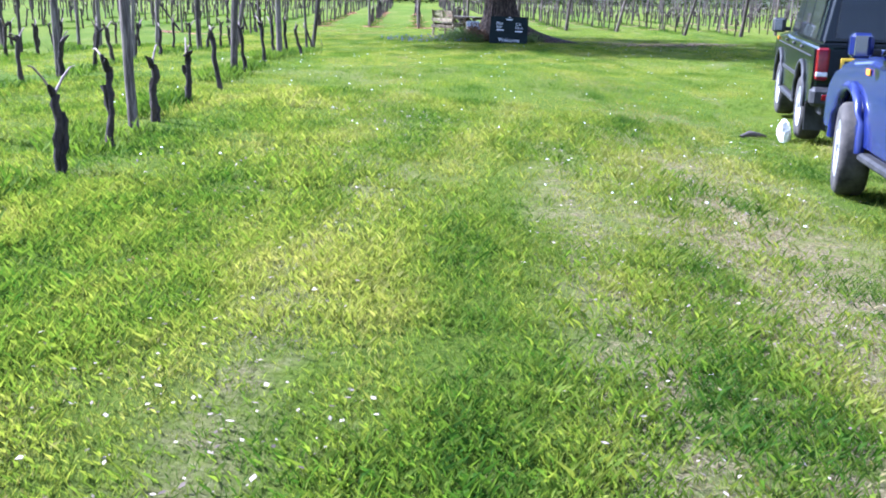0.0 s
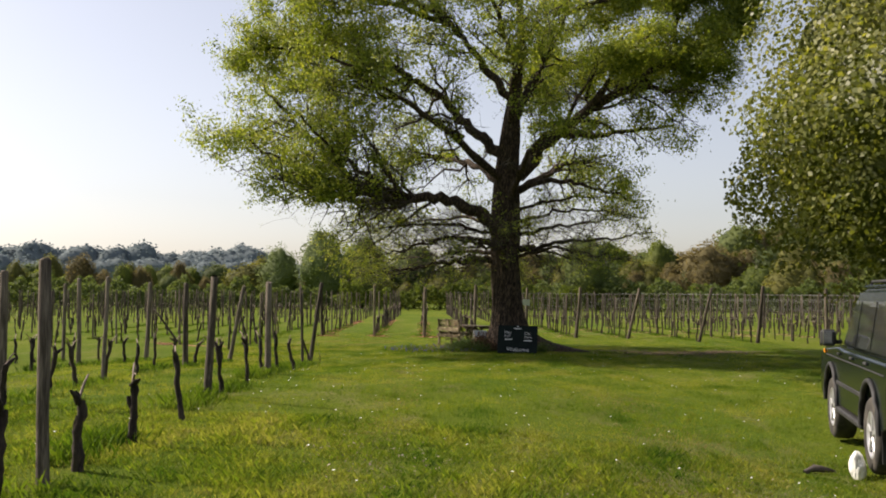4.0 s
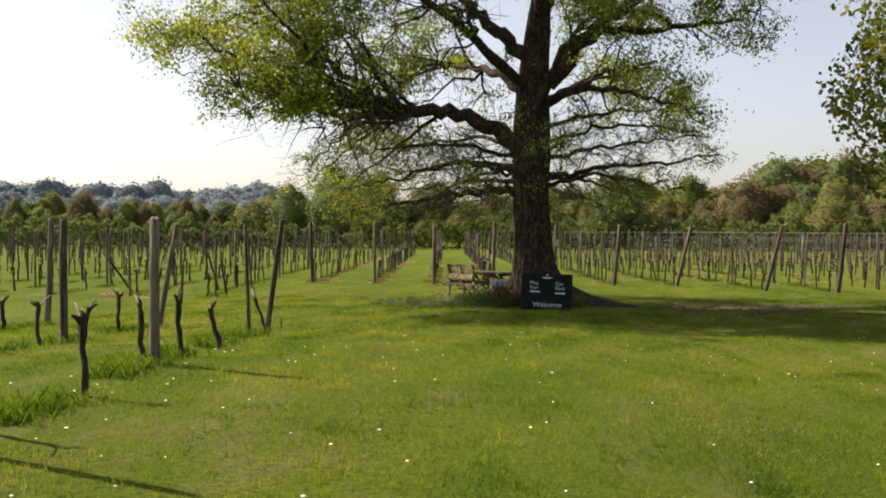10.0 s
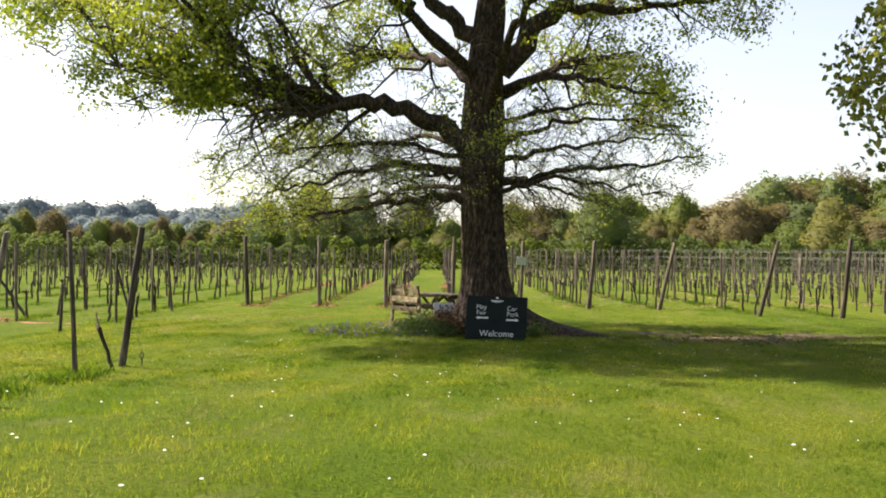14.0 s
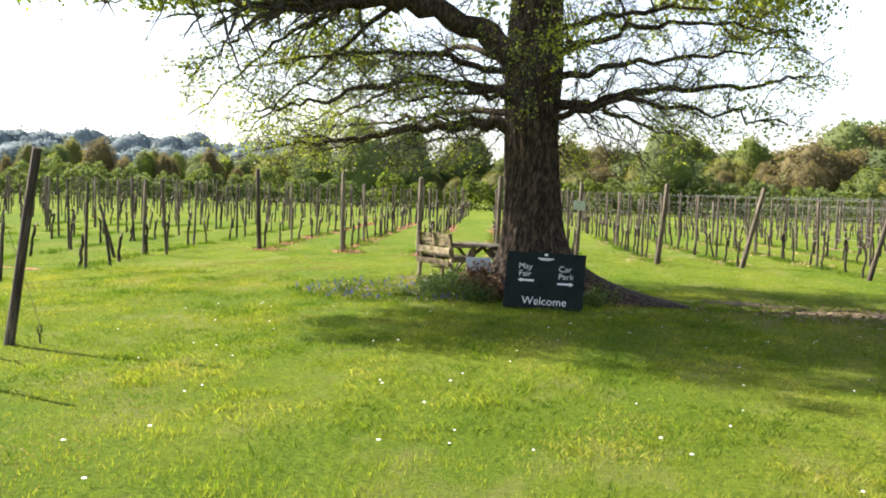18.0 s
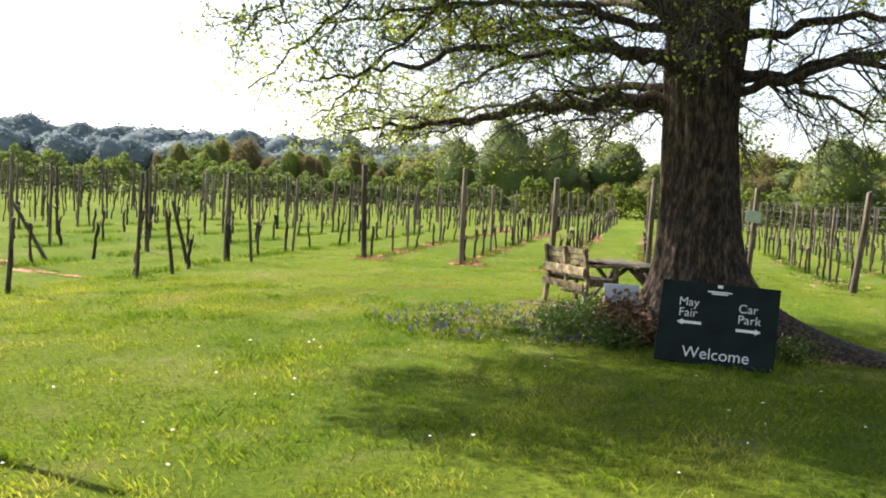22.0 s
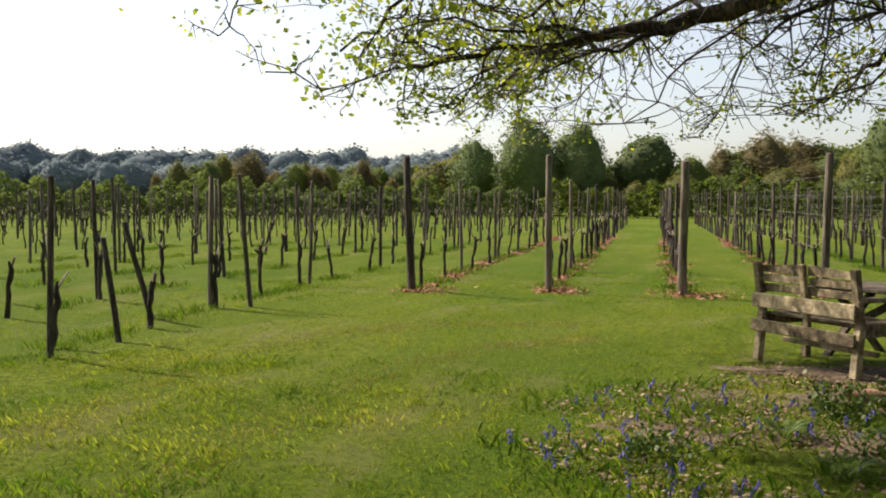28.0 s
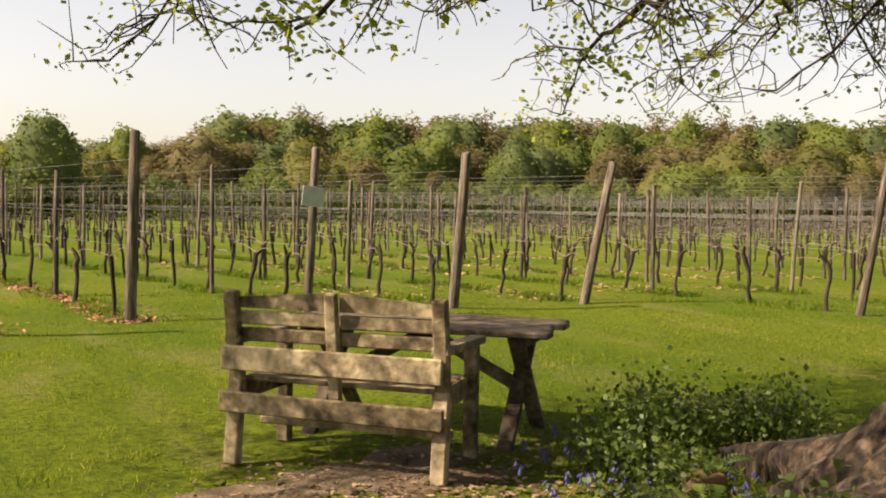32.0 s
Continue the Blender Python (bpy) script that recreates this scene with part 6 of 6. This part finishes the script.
def estate_car(m, paint_mat, length, width, belt_z, roof_z, r, base, wheel_r, spokes, label, rear_upright=True, steer=0.0):
    """A tall off-road car; y runs forward from the rear bumper."""
    car = empty("off_road_car", m)
    tagged(car, label, "car", "parked cars")
    hw = width / 2
    yr, yf = base
    low = 0.42
    ra = wheel_r + 0.09
    loop = [(0.06, 0.5), (0.0, 0.8), (0.03, belt_z)]
    nose = length - 0.03
    loop += [(length * 0.62, belt_z), (length * 0.70, belt_z + 0.02)]
    loop += [(nose - 0.12, belt_z - 0.06), (nose, belt_z - 0.16)] if rear_upright else [(nose - 0.75, belt_z - 0.03), (nose - 0.3, belt_z - 0.12), (nose - 0.08, belt_z - 0.26), (nose, belt_z - 0.42)]
    loop += [(nose, 0.5), (nose - 0.08, low)]
    loop += list(reversed(arch(yf, ra, low)))
    loop += list(reversed(arch(yr, ra, low)))
    part("body", prism(loop, -hw, hw, 0.045 if rear_upright else 0.09), paint_mat, car, smooth=False)
    part("floor_pan", box_bm(width * 0.86, length * 0.94, 0.2, pose(0, length / 2, 0.36), 0.02), M_PLASTIC, car)
    # cabin with leaning sides
    c0, c1, c2, c3 = (0.05, 0.16, length * 0.53, length * 0.66) if rear_upright else (length * 0.28, length * 0.33, length * 0.53, length * 0.68)
    lean = 0.13

    def taper(bm):
        for v in bm.verts:
            if v.co.z > belt_z + 0.1:
                v.co.x *= (hw - lean) / hw
    shell = prism([(c0, belt_z - 0.01), (c1, roof_z), (c2, roof_z), (c3, belt_z - 0.01)], -hw + 0.035, hw - 0.035, 0.05, taper)
    part("cabin", shell, paint_mat, car)
    part("roof", box_bm(width - 2 * lean - 0.12, (c2 - c1) * 0.96, 0.05, pose(0, (c1 + c2) / 2, roof_z - 0.015), 0.02), paint_mat, car)
    zl, zh = belt_z + 0.05, roof_z - 0.14
    xl, xh = hw - 0.035 - 0.02, hw - 0.035 - lean * 0.75
    n = 3 if rear_upright else 2
    ys = np.linspace(c0 + 0.28, c3 - 0.12, n + 1)
    for side in (-1, 1):
        for i in range(n):
            a, b = ys[i] + 0.03, ys[i + 1] - 0.03
            slope = (c3 - c2) * 0.75 if i == n - 1 else 0
            side_window(car, [(a, zl), (b, zl), (b - slope, zh), (a, zh)], xl, xh, zl, zh, side)
        part("sill_step", box_bm(0.1, (yf - yr) - 2 * ra, 0.07, pose(side * (hw - 0.02), (yr + yf) / 2, 0.36), 0.02), M_PLASTIC, car)
        if rear_upright:
            part("body_moulding", box_bm(0.015, (yf - yr) - 2 * ra + 0.1, 0.05, pose(side * (hw + 0.004), (yr + yf) / 2, 0.68), 0.006), M_PLASTIC, car)
            part("waist_line", box_bm(0.012, length * 0.8, 0.018, pose(side * (hw + 0.002), length * 0.46, belt_z - 0.14), 0.004), M_PLASTIC, car)
        for i in range(1, n + 1 if rear_upright else n):
            part("door_handle", box_bm(0.025, 0.14, 0.03, pose(side * (hw + 0.01), ys[i] - 0.0, belt_z - 0.09), 0.008), M_PLASTIC, car)
        for yc in (yr, yf):
            # flared arch lip
            pts = [(side * (hw + 0.012), yc + (ra + 0.012) * math.cos(q), low + (ra + 0.012) * math.sin(q)) for q in np.linspace(0, math.pi, 15)]
            v, f = tube(pts, [0.026 if rear_upright else 0.045] * 15, 10)
            mesh_object("wheel_arch_flare", v, f, M_PLASTIC if rear_upright else paint_mat, True, car)
            wheel(car, side * (hw - (0.12 if rear_upright else 0.05)), yc, wheel_r, 0.25, side, spokes, steer if yc == yf else 0.0)
        mir = part("door_mirror", box_bm(0.17, 0.11, 0.19, pose(side * (hw + 0.13), c3 - 0.18, belt_z + 0.02), 0.03), paint_mat if not rear_upright else M_PLASTIC, car)
        part("mirror_glass", box_bm(0.13, 0.006, 0.15, pose(side * (hw + 0.13), c3 - 0.24, belt_z + 0.04, 0, 0, -14 * side), 0.002), M_CHROME, mir)
        part("mirror_arm", box_bm(0.08, 0.05, 0.05, pose(side * (hw + 0.01), c3 - 0.15, belt_z + 0.04), 0.012), M_PLASTIC, mir)
        part("rear_lamp", box_bm(0.13, 0.06, 0.34, pose(side * (hw - 0.085), 0.02, belt_z - 0.37), 0.02), M_REDLAMP, car, "red and clear rear lamp")
        part("reversing_lamp", box_bm(0.12, 0.066, 0.05, pose(side * (hw - 0.085), 0.018, belt_z - 0.33), 0.008), M_CLEARLAMP, car)
        part("head_lamp", box_bm(0.3, 0.06, 0.18, pose(side * (hw - 0.24), nose + 0.0, belt_z - 0.4), 0.03), M_CLEARLAMP, car)
        part("side_indicator", box_bm(0.012, 0.1, 0.05, pose(side * (hw + 0.012), yf - 0.46 if not rear_upright else yf + 0.5, belt_z - 0.12), 0.004), M_AMBER, car)
        if rear_upright:
            p = [(side * (hw - lean - 0.12), c1 + 0.1, roof_z + 0.01), (side * (hw - lean - 0.12), c1 + 0.18, roof_z + 0.07), (side * (hw - lean - 0.12), c2 - 0.2, roof_z + 0.07), (side * (hw - lean - 0.12), c2 - 0.08, roof_z + 0.01)]
            v, f = tube(p, [0.016] * 4, 8)
            mesh_object("roof_rail", v, f, M_PLASTIC, True, car)
    part("rear_bumper", box_bm(width + 0.02, 0.22, 0.2, pose(0, 0.02, 0.48), 0.04), M_PLASTIC, car)
    part("front_bumper", box_bm(width - 0.1, 0.22, 0.24, pose(0, nose - 0.03, 0.45), 0.06), M_PLASTIC if rear_upright else paint_mat, car)
    part("grille", box_bm(width * 0.5, 0.05, 0.2, pose(0, nose + 0.0, belt_z - 0.42), 0.02), M_PLASTIC, car)
    # glass front and back, each over a dark sheet for the shaded cabin
    wide = hw - lean - 0.1

    def pane(ya, za, yb, zb, wa, wb, off):
        bm = bmesh.new()
        q = [bm.verts.new(p) for p in ((-wa, ya + off, za), (wa, ya + off, za), (wb, yb + off, zb), (-wb, yb + off, zb))]
        f = bm.faces.new(q)
        r2 = bmesh.ops.extrude_face_region(bm, geom=[f])
        bmesh.ops.translate(bm, vec=(0, 0.012 * (1 if off < 0 else -1), 0), verts=[v for v in r2["geom"] if isinstance(v, bmesh.types.BMVert)])
        bmesh.ops.recalc_face_normals(bm, faces=bm.faces)
        return bm
    hgt = roof_z - belt_z
    part("rear_window", pane(c0 + (c1 - c0) * 0.12, belt_z + hgt * 0.1, c0 + (c1 - c0) * 0.82, roof_z - hgt * 0.16, hw - 0.2, wide, -0.022), M_GLASS, car)
    part("dark_cabin", pane(c0 + (c1 - c0) * 0.12, belt_z + hgt * 0.1, c0 + (c1 - c0) * 0.82, roof_z - hgt * 0.16, hw - 0.2, wide, -0.006), M_CABIN_SHADE, car)
    part("windscreen", pane(c3 - (c3 - c2) * 0.1, belt_z + hgt * 0.08, c3 - (c3 - c2) * 0.85, roof_z - hgt * 0.12, hw - 0.14, wide, 0.022), M_GLASS, car)
    part("dark_cabin", pane(c3 - (c3 - c2) * 0.1, belt_z + hgt * 0.08, c3 - (c3 - c2) * 0.85, roof_z - hgt * 0.12, hw - 0.14, wide, 0.006), M_CABIN_SHADE, car)
    if rear_upright:
        plate = part("number_plate", box_bm(0.28, 0.014, 0.2, pose(-0.50, -0.03, belt_z - 0.33), 0.004), M_NUMBER, car, "yellow number plate")
        for i in range(3):
            part("plate_mark", box_bm(0.05, 0.004, 0.06, pose(-0.58 + i * 0.08, -0.04, belt_z - 0.22), 0), M_PLASTIC, plate)
            part("plate_mark", box_bm(0.05, 0.004, 0.06, pose(-0.58 + i * 0.08, -0.04, belt_z - 0.31), 0), M_PLASTIC, plate)
        part("tailgate_handle", box_bm(0.4, 0.03, 0.06, pose(-0.2, -0.02, belt_z - 0.09), 0.012), M_CHROME, car)
        part("tailgate_seam", box_bm(0.012, 0.01, 0.75, pose(0.62, -0.002, 0.68), 0.003), M_PLASTIC, car)
        part("bumper_lamp", box_bm(0.2, 0.02, 0.06, pose(-hw + 0.2, -0.095, 0.55), 0.006), M_REDLAMP, car)
        part("mud_flap", box_bm(0.24, 0.012, 0.3, pose(-hw + 0.14, yr - wheel_r - 0.1, 0.16), 0.003), M_PLASTIC, car)
    return car


estate_car(pose(6.08, 12.19, 0.0, 0, 0, -8.5), M_GREENCAR, 4.5, 1.8, 1.12, 1.80, 0.03, (0.98, 3.5), 0.37, 5, "dark green off-road estate car parked on the grass, seen from behind")
estate_car(pose(5.50, 6.40, 0.0, 0, 0, -4.0), M_BLUECAR, 4.5, 1.78, 1.15, 1.80, 0.03, (0.85, 3.5), 0.385, 6, "bright blue off-road pick-up with silver wheels parked on grass", rear_upright=False, steer=-9.0)


def crumpled_bag(x, y):
    bm = bmesh.new()
    bmesh.ops.create_icosphere(bm, subdivisions=4, radius=0.125)
    for v in bm.verts:
        k = 1 + 0.25 * noise.noise(v.co * 9) + 0.12 * noise.noise(v.co * 23)
        v.co = Vector((v.co.x * 0.6 * k, v.co.y * 0.7 * k, max(-0.12, v.co.z * 1.15 * k)))
    ob = part("plastic_bag", bm, M_DAISY, None, smooth=False)
    ob.matrix_world = pose(x, y, float(rise(x, y)) + 0.12)
    return tagged(ob, "crumpled white plastic bag beside a car wheel", "bag")


crumpled_bag(5.2, 13.25)
v, f = tube([(-0.16, 0, 0.02), (-0.05, 0.02, 0.05), (0.06, 0, 0.04), (0.17, 0.03, 0.02)], [0.02, 0.035, 0.03, 0.012], 8, frng, 0.15)
stick = mesh_object("broken_branch", v, f, M_TWIG, True)
stick.matrix_world = pose(4.9, 13.45, float(rise(4.9, 13.45)), 0, 0, 12)
tagged(stick, "short dark broken branch lying on the grass by the cars", "branch")
